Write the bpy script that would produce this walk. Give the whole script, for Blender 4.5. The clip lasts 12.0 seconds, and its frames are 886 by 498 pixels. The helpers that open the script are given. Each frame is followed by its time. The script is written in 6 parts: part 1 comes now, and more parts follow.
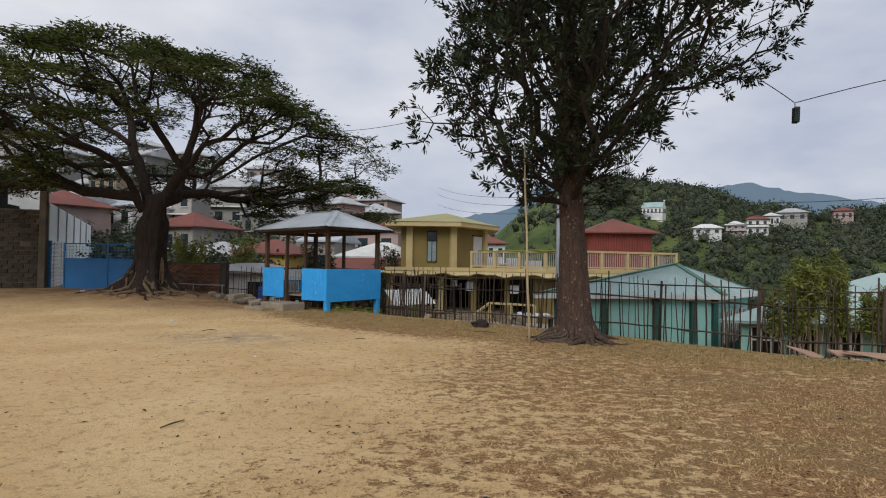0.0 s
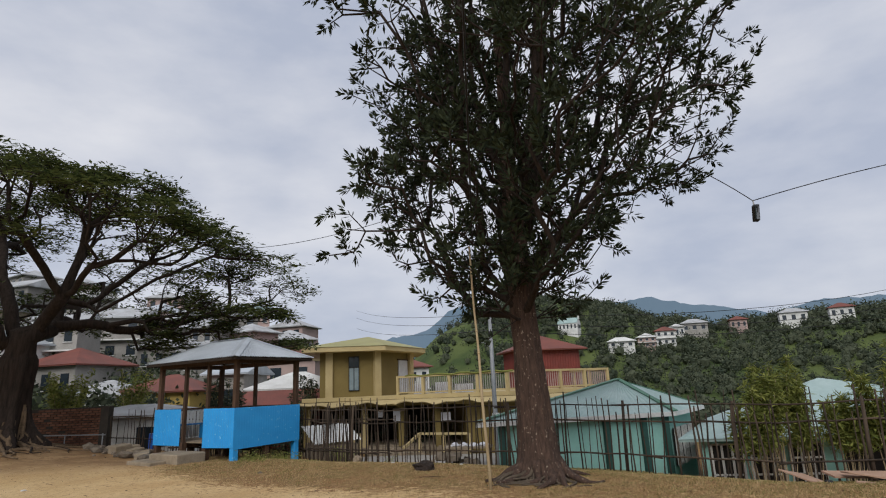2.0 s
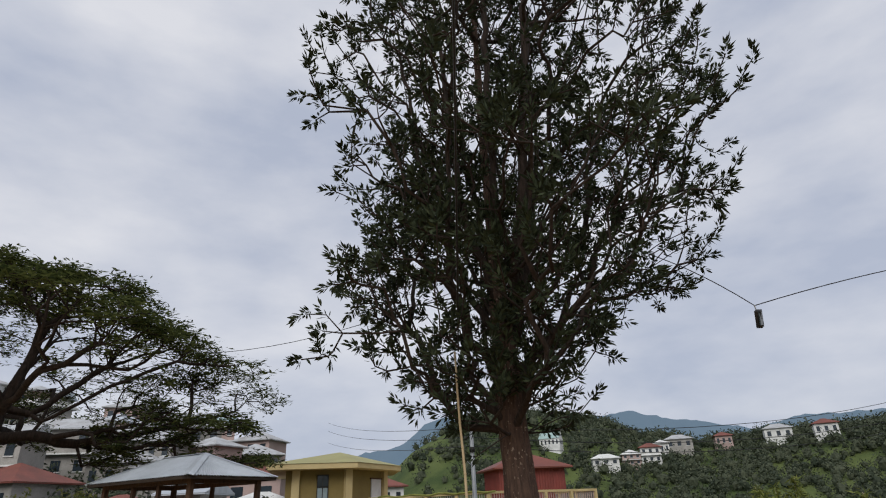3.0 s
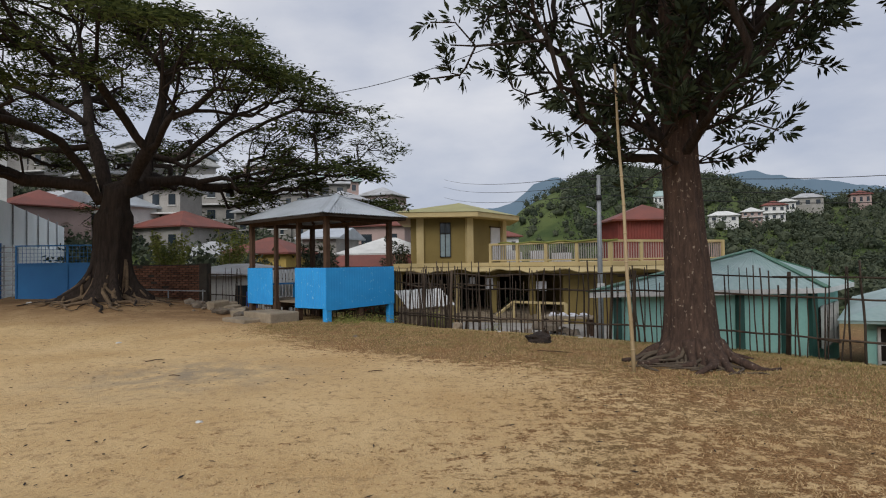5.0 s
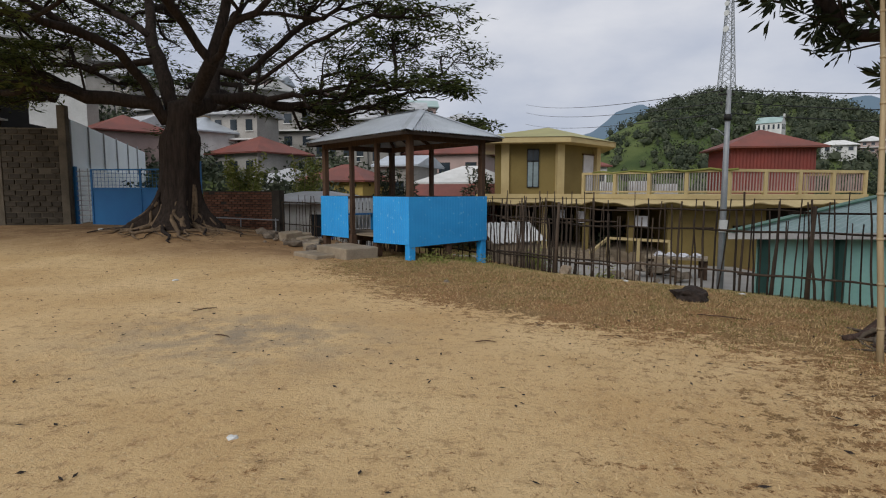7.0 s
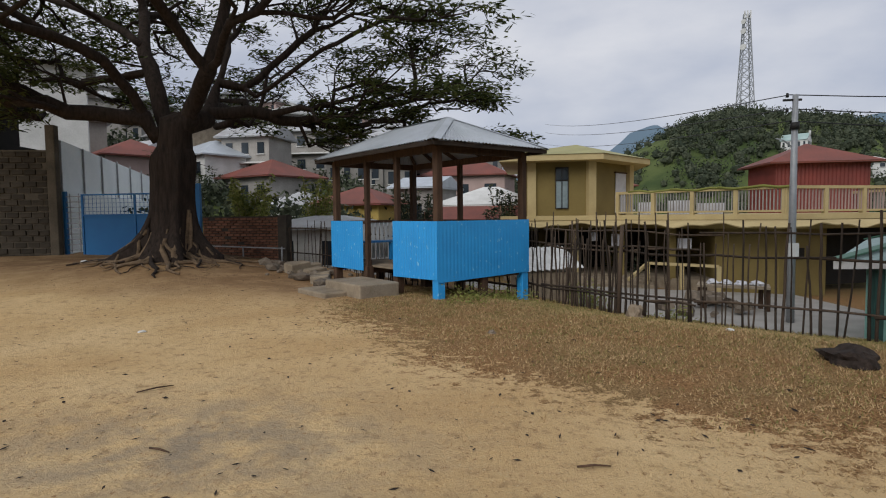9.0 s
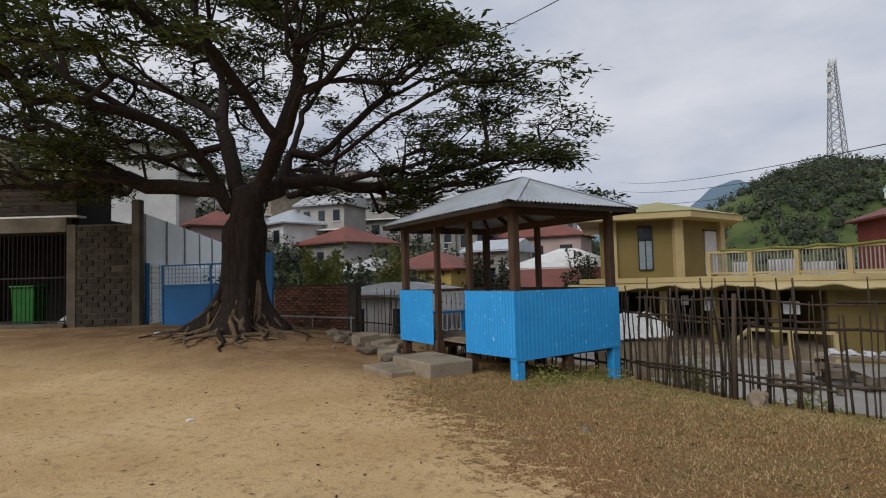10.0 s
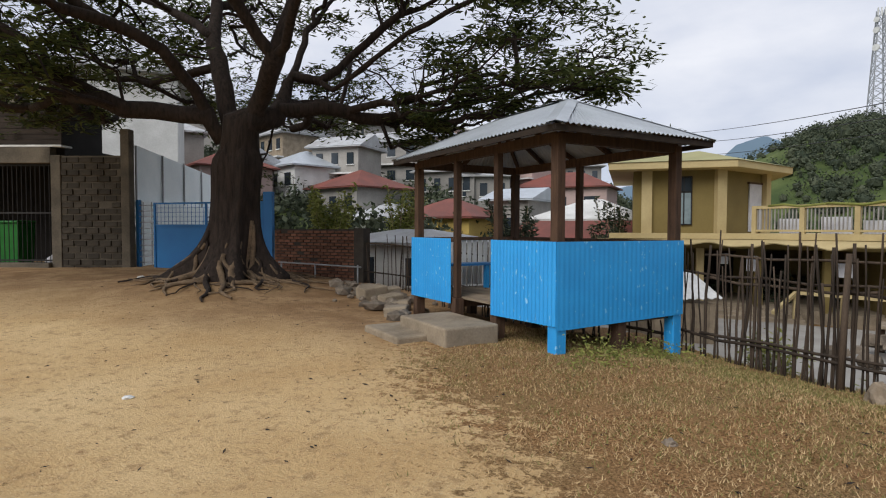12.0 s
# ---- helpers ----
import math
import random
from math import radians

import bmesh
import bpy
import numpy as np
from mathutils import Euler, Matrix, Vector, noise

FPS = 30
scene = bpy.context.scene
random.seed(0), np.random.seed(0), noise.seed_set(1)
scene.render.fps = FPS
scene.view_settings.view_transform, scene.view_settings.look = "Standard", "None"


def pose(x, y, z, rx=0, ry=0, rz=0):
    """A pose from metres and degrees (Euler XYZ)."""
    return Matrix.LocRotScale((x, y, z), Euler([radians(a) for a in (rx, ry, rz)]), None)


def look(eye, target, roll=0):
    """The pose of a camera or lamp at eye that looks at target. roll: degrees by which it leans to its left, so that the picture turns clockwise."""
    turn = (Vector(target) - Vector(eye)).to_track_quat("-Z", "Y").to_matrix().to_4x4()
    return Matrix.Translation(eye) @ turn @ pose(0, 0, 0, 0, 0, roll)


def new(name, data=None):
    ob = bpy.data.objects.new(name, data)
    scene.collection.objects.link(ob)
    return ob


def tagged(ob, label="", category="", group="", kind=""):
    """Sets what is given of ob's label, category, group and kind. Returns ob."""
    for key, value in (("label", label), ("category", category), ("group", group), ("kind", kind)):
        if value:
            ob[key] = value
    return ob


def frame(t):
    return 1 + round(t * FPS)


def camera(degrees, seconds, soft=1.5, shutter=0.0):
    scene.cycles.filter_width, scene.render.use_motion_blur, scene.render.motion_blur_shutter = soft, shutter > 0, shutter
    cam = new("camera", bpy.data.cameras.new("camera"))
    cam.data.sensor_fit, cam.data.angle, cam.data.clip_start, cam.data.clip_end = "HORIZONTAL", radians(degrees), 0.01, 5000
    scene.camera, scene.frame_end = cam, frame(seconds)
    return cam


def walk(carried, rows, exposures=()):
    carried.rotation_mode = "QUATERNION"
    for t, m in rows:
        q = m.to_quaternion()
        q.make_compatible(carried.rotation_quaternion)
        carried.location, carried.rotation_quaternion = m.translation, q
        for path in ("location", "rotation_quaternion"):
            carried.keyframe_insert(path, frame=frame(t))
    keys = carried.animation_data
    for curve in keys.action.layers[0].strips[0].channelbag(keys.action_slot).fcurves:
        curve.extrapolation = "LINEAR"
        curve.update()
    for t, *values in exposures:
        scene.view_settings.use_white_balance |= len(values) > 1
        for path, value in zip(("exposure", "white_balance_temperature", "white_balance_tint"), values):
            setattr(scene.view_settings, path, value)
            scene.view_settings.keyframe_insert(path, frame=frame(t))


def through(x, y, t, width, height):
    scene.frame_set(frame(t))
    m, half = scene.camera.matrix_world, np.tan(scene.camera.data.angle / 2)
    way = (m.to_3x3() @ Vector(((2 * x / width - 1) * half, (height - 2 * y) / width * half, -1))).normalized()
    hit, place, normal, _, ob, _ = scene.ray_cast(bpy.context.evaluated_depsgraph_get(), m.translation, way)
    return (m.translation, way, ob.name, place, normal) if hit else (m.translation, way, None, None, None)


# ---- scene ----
cam = camera(75.4, 12.0, soft=1.1)
METRES, EYE, TILT, LEAN, TURN = 12.0, 1.6, 0.0, 0.0, 0.0
ROWS = [
    (0.0, 0.0, 0.0, 0.0, -0.02, 1.5, -0.76),
    (0.5, -0.0104, 0.0287, -0.0015, -1.0, 0.14, -0.41),
    (1.0, -0.0157, 0.0716, -0.0031, -1.7, -0.84, -0.09),
    (1.5, -0.0258, 0.1114, -0.0017, -4.66, 2.86, 1.1),
    (2.0, -0.0304, 0.1456, 0.0076, -7.99, 13.61, 2.33),
    (2.5, -0.0297, 0.1743, 0.017, -10.89, 25.68, 2.21),
    (4.5, -0.0486, 0.3049, -0.0013, -3.38, 8.28, 1.62),
    (5.0, -0.0603, 0.3421, -0.006, 0.27, 1.17, 0.78),
    (5.5, -0.0737, 0.3888, -0.0076, 3.87, -3.27, -0.72),
    (6.0, -0.089, 0.437, -0.0076, 5.02, -5.3, -0.17),
    (6.5, -0.1018, 0.4894, -0.008, 7.33, -5.74, -0.42),
    (8.5, -0.1613, 0.6764, -0.0096, 7.74, -5.07, 0.61),
    (9.0, -0.1718, 0.7233, -0.0082, 9.06, -3.43, 0.66),
    (9.5, -0.1832, 0.7642, -0.0031, 11.66, 0.06, 1.63),
    (10.0, -0.1899, 0.8043, 0.0018, 16.37, 2.91, 1.56),
    (10.5, -0.2025, 0.8442, -0.0019, 16.67, 1.6, 1.28),
    (11.0, -0.2113, 0.8861, -0.0042, 17.81, 0.26, 0.56),
    (11.5, -0.2244, 0.9249, -0.0052, 17.81, -1.1, -0.58),
    (12.0, -0.2419, 0.958, -0.0045, 17.97, -2.05, -0.17),
]
walk(cam, [(t, pose(0, 0, EYE, TILT, LEAN, TURN) @ pose(METRES * x, METRES * y, METRES * z, 90 + pitch, roll, yaw)) for t, x, y, z, yaw, pitch, roll in ROWS], exposures=[(0.0, 0.06), (2.0, 0.04), (5.5, 0.0), (9.5, -0.04), (10.5, -0.04), (11.2, 0.14), (12.0, 0.32)])

# ---- light ----
SUN_EL, SUN_AZ = radians(38), radians(200)
world = bpy.data.worlds.new("overcast_sky")
scene.world = world
world.use_nodes = True
wn, wl = world.node_tree.nodes, world.node_tree.links
wn.clear()
w_out = wn.new("ShaderNodeOutputWorld")
w_bg = wn.new("ShaderNodeBackground")
w_sky = wn.new("ShaderNodeTexSky")
w_sky.sky_type, w_sky.sun_disc = "NISHITA", False
w_sky.sun_elevation, w_sky.sun_rotation = SUN_EL, SUN_AZ
w_sky.dust_density = 2.0
w_tc = wn.new("ShaderNodeTexCoord")
w_map = wn.new("ShaderNodeMapping")
w_map.inputs["Scale"].default_value = (1.0, 1.0, 2.4)
w_noise = wn.new("ShaderNodeTexNoise")
w_noise.inputs["Scale"].default_value, w_noise.inputs["Detail"].default_value = 2.6, 7
w_noise.inputs["Roughness"].default_value = 0.52
w_ramp = wn.new("ShaderNodeValToRGB")
w_ramp.color_ramp.elements[0].position, w_ramp.color_ramp.elements[0].color = 0.33, (4.5, 4.95, 6.1, 1)
w_ramp.color_ramp.elements[1].position, w_ramp.color_ramp.elements[1].color = 0.66, (7.4, 7.5, 8.0, 1)
w_mix = wn.new("ShaderNodeMixRGB")
w_mix.inputs["Fac"].default_value = 0.93
w_bg.inputs["Strength"].default_value = 0.1
wl.new(w_tc.outputs["Generated"], w_map.inputs["Vector"])
wl.new(w_map.outputs["Vector"], w_noise.inputs["Vector"])
wl.new(w_noise.outputs["Fac"], w_ramp.inputs["Fac"])
wl.new(w_sky.outputs["Color"], w_mix.inputs["Color1"])
wl.new(w_ramp.outputs["Color"], w_mix.inputs["Color2"])
wl.new(w_mix.outputs["Color"], w_bg.inputs["Color"])
wl.new(w_bg.outputs["Background"], w_out.inputs["Surface"])

sun = new("sun", bpy.data.lights.new("sun", "SUN"))
sun.data.energy, sun.data.angle, sun.data.color = 2.0, radians(40), (1.0, 0.98, 0.95)
sun.matrix_world = look((0, 0, 60), (-60 * math.sin(SUN_AZ) / math.tan(SUN_EL), -60 * math.cos(SUN_AZ) / math.tan(SUN_EL), 0))

# ---- materials ----


def material(name, col, rough=0.85, metal=0.0, col2=None, scale=6.0, fine=60.0, amount=0.5, bump=0.3, stretch=(1, 1, 1), per_object=0.0, spec=0.3):
    """A surface with patches at one scale, grain at a finer one, and relief."""
    m = bpy.data.materials.new(name)
    m.use_nodes = True
    n, l = m.node_tree.nodes, m.node_tree.links
    b = n["Principled BSDF"]
    b.inputs["Roughness"].default_value, b.inputs["Metallic"].default_value = rough, metal
    b.inputs["Specular IOR Level"].default_value = spec
    tc, mp = n.new("ShaderNodeTexCoord"), n.new("ShaderNodeMapping")
    mp.inputs["Scale"].default_value = stretch
    l.new(tc.outputs["Object"], mp.inputs["Vector"])
    big, small = n.new("ShaderNodeTexNoise"), n.new("ShaderNodeTexNoise")
    for node, s in ((big, scale), (small, fine)):
        node.inputs["Scale"].default_value, node.inputs["Detail"].default_value = s, 5
        l.new(mp.outputs["Vector"], node.inputs["Vector"])
    add = n.new("ShaderNodeMath")
    add.operation = "MULTIPLY_ADD"
    add.inputs[1].default_value = 0.45
    l.new(small.outputs["Fac"], add.inputs[0])
    l.new(big.outputs["Fac"], add.inputs[2])
    ramp = n.new("ShaderNodeMapRange")
    ramp.inputs["From Min"].default_value, ramp.inputs["From Max"].default_value = 0.45, 1.0
    l.new(add.outputs[0], ramp.inputs["Value"])
    mix = n.new("ShaderNodeMixRGB")
    dark = col2 or tuple(c * (1 - amount) for c in col)
    mix.inputs["Color1"].default_value, mix.inputs["Color2"].default_value = (*dark, 1), (*col, 1)
    l.new(ramp.outputs[0], mix.inputs["Fac"])
    last = mix.outputs["Color"]
    if per_object:
        info, hsv, rng = n.new("ShaderNodeObjectInfo"), n.new("ShaderNodeHueSaturation"), n.new("ShaderNodeMapRange")
        rng.inputs["To Min"].default_value, rng.inputs["To Max"].default_value = 1 - per_object, 1 + per_object
        l.new(info.outputs["Random"], rng.inputs["Value"])
        l.new(rng.outputs[0], hsv.inputs["Value"])
        l.new(last, hsv.inputs["Color"])
        last = hsv.outputs["Color"]
    l.new(last, b.inputs["Base Color"])
    if bump:
        bp = n.new("ShaderNodeBump")
        bp.inputs["Strength"].default_value, bp.inputs["Distance"].default_value = bump, 0.02
        l.new(add.outputs[0], bp.inputs["Height"])
        l.new(bp.outputs["Normal"], b.inputs["Normal"])
    return m


def leaf_material(name, dark, light, through=0.25):
    """Leaves, each clump a shade of its own, with some light through them."""
    m = bpy.data.materials.new(name)
    m.use_nodes = True
    n, l = m.node_tree.nodes, m.node_tree.links
    b = n["Principled BSDF"]
    b.inputs["Roughness"].default_value = 0.7
    b.inputs["Specular IOR Level"].default_value = 0.1
    geo, ramp = n.new("ShaderNodeNewGeometry"), n.new("ShaderNodeValToRGB")
    ramp.color_ramp.elements[0].color, ramp.color_ramp.elements[1].color = (*dark, 1), (*light, 1)
    l.new(geo.outputs["Random Per Island"], ramp.inputs["Fac"])
    l.new(ramp.outputs["Color"], b.inputs["Base Color"])
    tr, mx = n.new("ShaderNodeBsdfTranslucent"), n.new("ShaderNodeMixShader")
    l.new(ramp.outputs["Color"], tr.inputs["Color"])
    mx.inputs["Fac"].default_value = through
    l.new(b.outputs["BSDF"], mx.inputs[1])
    l.new(tr.outputs["BSDF"], mx.inputs[2])
    l.new(mx.outputs["Shader"], n["Material Output"].inputs["Surface"])
    return m


def ground_material():
    """Sandy soil worn bare along the way walked, dry grass to the side, and green scrub on the far slopes."""
    m = bpy.data.materials.new("field_soil_and_dry_grass")
    m.use_nodes = True
    n, l = m.node_tree.nodes, m.node_tree.links
    b = n["Principled BSDF"]
    b.inputs["Roughness"].default_value, b.inputs["Specular IOR Level"].default_value = 0.95, 0.1
    tc = n.new("ShaderNodeTexCoord")

    def noise_at(s, detail=6, rough=0.55, stretch=(1, 1, 1)):
        mp = n.new("ShaderNodeMapping")
        mp.inputs["Scale"].default_value = stretch
        l.new(tc.outputs["Object"], mp.inputs["Vector"])
        t = n.new("ShaderNodeTexNoise")
        t.inputs["Scale"].default_value, t.inputs["Detail"].default_value, t.inputs["Roughness"].default_value = s, detail, rough
        l.new(mp.outputs["Vector"], t.inputs["Vector"])
        return t.outputs["Fac"]

    def ranged(value, a, c):
        r = n.new("ShaderNodeMapRange")
        r.inputs["From Min"].default_value, r.inputs["From Max"].default_value = a, c
        l.new(value, r.inputs["Value"])
        return r.outputs[0]

    def mixed(fac, one, two):
        x = n.new("ShaderNodeMixRGB")
        l.new(fac, x.inputs["Fac"])
        for k, c in (("Color1", one), ("Color2", two)):
            if isinstance(c, tuple):
                x.inputs[k].default_value = (*c, 1)
            else:
                l.new(c, x.inputs[k])
        return x.outputs["Color"]

    def maths(op, a, c):
        x = n.new("ShaderNodeMath")
        x.operation, x.use_clamp = op, False
        for k, v in enumerate((a, c)):
            if isinstance(v, (int, float)):
                x.inputs[k].default_value = v
            else:
                l.new(v, x.inputs[k])
        return x.outputs[0]

    grass, turf, far = n.new("ShaderNodeAttribute"), n.new("ShaderNodeAttribute"), n.new("ShaderNodeAttribute")
    grass.attribute_name, turf.attribute_name, far.attribute_name = "grassy", "turf", "scrub"
    ash = n.new("ShaderNodeAttribute")
    ash.attribute_name = "ash"
    sand = mixed(ranged(noise_at(0.55), 0.35, 0.65), (0.53, 0.35, 0.165), (0.65, 0.465, 0.245))
    sand = mixed(ranged(noise_at(7, 9, 0.72), 0.52, 0.66), sand, (0.36, 0.235, 0.115))
    sand = mixed(ranged(noise_at(60, 4, 0.6), 0.56, 0.7), sand, (0.62, 0.48, 0.28))
    earth = mixed(ranged(noise_at(1.3), 0.4, 0.65), (0.25, 0.148, 0.074), (0.38, 0.25, 0.132))
    earth = mixed(ranged(noise_at(6, 8, 0.7), 0.5, 0.64), earth, (0.21, 0.125, 0.065))
    sand = mixed(turf.outputs["Fac"], sand, earth)
    ashy = maths("MULTIPLY", ash.outputs["Fac"], ranged(noise_at(2.4, 7, 0.65), 0.38, 0.6))
    sand = mixed(ashy, sand, (0.32, 0.255, 0.175))
    sand = mixed(ranged(noise_at(24, 8, 0.78, (1.0, 0.6, 1)), 0.57, 0.64), sand, (0.30, 0.175, 0.085))
    tuft = maths("ADD", maths("MULTIPLY", noise_at(5.2, 10, 0.74, (1.0, 1.15, 1)), 0.64), maths("MULTIPLY", noise_at(19, 8, 0.76), 0.36))
    need = maths("ADD", tuft, maths("MULTIPLY", maths("SUBTRACT", grass.outputs["Fac"], 0.5), 0.6))
    dry = mixed(ranged(noise_at(40, 5, 0.75), 0.41, 0.59), (0.125, 0.064, 0.027), (0.38, 0.22, 0.10))
    blend = mixed(ranged(noise_at(55, 5, 0.8), 0.43, 0.57), (0.115, 0.068, 0.029), (0.36, 0.235, 0.11))
    dry = mixed(ranged(noise_at(0.9, 5), 0.44, 0.62), dry, blend)
    near = mixed(ranged(need, 0.49, 0.528), sand, dry)
    scrub = mixed(ranged(noise_at(0.06, 8, 0.65), 0.4, 0.6), (0.045, 0.068, 0.024), (0.095, 0.12, 0.04))
    full = mixed(far.outputs["Fac"], near, scrub)
    l.new(full, b.inputs["Base Color"])
    bp = n.new("ShaderNodeBump")
    bp.inputs["Strength"].default_value, bp.inputs["Distance"].default_value = 0.85, 0.05
    height = maths("ADD", maths("MULTIPLY", tuft, 0.8), maths("MULTIPLY", noise_at(34, 6, 0.7), 0.45))
    l.new(height, bp.inputs["Height"])
    l.new(bp.outputs["Normal"], b.inputs["Normal"])
    return m


M_GROUND = ground_material()
M_BLUE = material("blue_painted_sheet", (0.028, 0.33, 0.74), 0.45, 0, (0.022, 0.27, 0.64), 2.5, 40, bump=0.05, spec=0.45)
def flecked(m, col, scale=26, low=0.66, high=0.70, stretch=(1, 1, 0.6)):
    """Adds small chips and scuffs of another colour to a paint."""
    n, l = m.node_tree.nodes, m.node_tree.links
    b = n["Principled BSDF"]
    old = b.inputs["Base Color"].links[0].from_socket
    tc, mp, t, r, x = n.new("ShaderNodeTexCoord"), n.new("ShaderNodeMapping"), n.new("ShaderNodeTexNoise"), n.new("ShaderNodeMapRange"), n.new("ShaderNodeMixRGB")
    mp.inputs["Scale"].default_value = stretch
    t.inputs["Scale"].default_value, t.inputs["Detail"].default_value = scale, 3
    r.inputs["From Min"].default_value, r.inputs["From Max"].default_value = low, high
    l.new(tc.outputs["Object"], mp.inputs["Vector"])
    l.new(mp.outputs["Vector"], t.inputs["Vector"])
    l.new(t.outputs["Fac"], r.inputs["Value"])
    l.new(r.outputs[0], x.inputs["Fac"])
    l.new(old, x.inputs["Color1"])
    x.inputs["Color2"].default_value = (*col, 1)
    l.new(x.outputs["Color"], b.inputs["Base Color"])
    return m


flecked(M_BLUE, (0.22, 0.50, 0.76), 17, 0.66, 0.70)
M_BLUE_GATE = material("blue_gate_paint", (0.03, 0.17, 0.40), 0.5, 0, (0.025, 0.13, 0.33), 1.5, 30, bump=0.05)
M_ZINC = material("zinc_roof_sheet", (0.52, 0.56, 0.60), 0.45, 0.35, (0.36, 0.39, 0.42), 1.2, 14, bump=0.05, spec=0.5)
M_ZINC_OLD = material("weathered_zinc", (0.50, 0.52, 0.54), 0.6, 0.2, (0.28, 0.27, 0.26), 1.0, 10, bump=0.05)
M_WOOD = material("weathered_brown_timber", (0.10, 0.057, 0.035), 0.85, 0, (0.038, 0.022, 0.014), 5, 50, stretch=(4, 4, 0.6), per_object=0.25)
M_PLANK = material("grey_floor_plank", (0.30, 0.24, 0.17), 0.85, 0, (0.17, 0.13, 0.09), 4, 50, per_object=0.2)
M_STAKE = material("bamboo_stake", (0.082, 0.057, 0.038), 0.8, 0, (0.022, 0.016, 0.012), 3, 40, stretch=(3, 3, 0.7), per_object=0.45)
M_BAMBOO = material("dry_bamboo_pole", (0.42, 0.33, 0.20), 0.6, 0, (0.27, 0.20, 0.11), 2, 30, stretch=(3, 3, 0.5))
M_CONC = material("rough_concrete", (0.33, 0.27, 0.195), 0.95, 0, (0.17, 0.135, 0.095), 3, 35, bump=0.5)
M_BLOCK = material("grey_concrete_block", (0.075, 0.062, 0.046), 0.95, 0, (0.022, 0.018, 0.014), 3, 30, bump=0.5, per_object=0.3)
M_BLOCK_BLUE = material("blue_grey_block", (0.13, 0.15, 0.17), 0.95, 0, (0.06, 0.065, 0.075), 3, 30, bump=0.4, per_object=0.3)
M_MORTAR = material("dark_mortar", (0.06, 0.05, 0.04), 0.95, 0, (0.03, 0.026, 0.022), 4, 30, bump=0.4)
M_BRICK = material("dull_red_brick", (0.19, 0.085, 0.052), 0.95, 0, (0.09, 0.045, 0.03), 5, 40, bump=0.4, per_object=0.35)
M_BARK = material("grey_brown_bark", (0.045, 0.031, 0.024), 0.95, 0, (0.009, 0.0065, 0.005), 3.2, 24, bump=1.0, stretch=(5, 5, 0.7))
M_ROOT = material("pale_brown_root_bark", (0.24, 0.165, 0.10), 0.95, 0, (0.07, 0.048, 0.03), 4, 25, bump=0.8)
M_ROOT_GREY = material("grey_brown_root_bark", (0.13, 0.10, 0.07), 0.95, 0, (0.045, 0.034, 0.025), 6, 30, bump=0.8)
M_BARK_RED = material("furrowed_reddish_bark", (0.095, 0.058, 0.042), 0.95, 0, (0.027, 0.017, 0.013), 6, 34, bump=1.0, stretch=(4, 4, 0.8))
flecked(M_BARK_RED, (0.23, 0.18, 0.14), 22, 0.64, 0.70)
M_LEAF_RAIN = leaf_material("rain_tree_leaf", (0.027, 0.041, 0.015), (0.125, 0.145, 0.046), 0.34)
M_LEAF_OAK = leaf_material("silky_oak_leaf", (0.012, 0.018, 0.010), (0.046, 0.058, 0.03), 0.12)
M_LEAF_BAMBOO = leaf_material("bamboo_leaf", (0.11, 0.14, 0.035), (0.27, 0.28, 0.075), 0.35)
# Leaf greens are greyed, with distance haze put into the colour.
M_LEAF_FAR = leaf_material("hill_leaf_painted_haze", (0.030, 0.042, 0.027), (0.088, 0.10, 0.062), 0.12)
M_LEAF_BUSH = leaf_material("yellow_green_bush_leaf", (0.13, 0.16, 0.04), (0.34, 0.34, 0.10), 0.3)
M_OLIVE = material("olive_plaster", (0.215, 0.16, 0.055), 0.8, 0, (0.165, 0.122, 0.042), 0.9, 12, bump=0.1)
M_CREAM = material("cream_yellow_trim", (0.49, 0.39, 0.20), 0.75, 0, (0.38, 0.295, 0.145), 1.2, 14, bump=0.1)
M_ROOF_YEL = material("yellow_green_roof_sheet", (0.33, 0.31, 0.13), 0.6, 0, (0.26, 0.24, 0.10), 0.8, 10, bump=0.1)
M_WHITE = material("dirty_white_paint", (0.66, 0.66, 0.64), 0.7, 0, (0.45, 0.45, 0.43), 1.2, 15, bump=0.1, per_object=0.06)
M_PALEBLUE = material("pale_blue_sheet", (0.84, 0.89, 0.90), 0.6, 0, (0.70, 0.77, 0.79), 0.9, 10, bump=0.05)
M_RED = material("dark_red_sheet", (0.20, 0.042, 0.032), 0.6, 0, (0.12, 0.03, 0.024), 1.0, 12, bump=0.1)
M_REDROOF = material("rusty_red_roof", (0.22, 0.065, 0.047), 0.65, 0, (0.11, 0.045, 0.035), 0.7, 8, bump=0.1)
M_TURQ = material("turquoise_plaster", (0.34, 0.62, 0.56), 0.8, 0, (0.25, 0.50, 0.45), 0.9, 12, bump=0.1)
M_TURQ_DARK = material("dark_green_post_paint", (0.035, 0.10, 0.085), 0.7, 0, (0.025, 0.07, 0.06), 2, 20, bump=0.1)
M_GREENROOF = material("faded_green_roof_sheet", (0.40, 0.50, 0.48), 0.5, 0.15, (0.25, 0.36, 0.34), 0.7, 9, bump=0.05)
M_GREENROOF2 = material("green_ridge_sheet", (0.10, 0.22, 0.15), 0.55, 0.1, (0.07, 0.16, 0.11), 0.7, 9, bump=0.05)
M_GLASS = material("dark_window_glass", (0.03, 0.04, 0.05), 0.08, 0, (0.02, 0.028, 0.035), 2, 10, bump=0, spec=0.6)
# Pale colour paints the daylight seen through these panes.
M_PANE_DAYLIGHT = material("pane_with_painted_daylight", (0.26, 0.32, 0.34), 0.1, 0, (0.13, 0.17, 0.19), 1.5, 8, bump=0, spec=0.6)
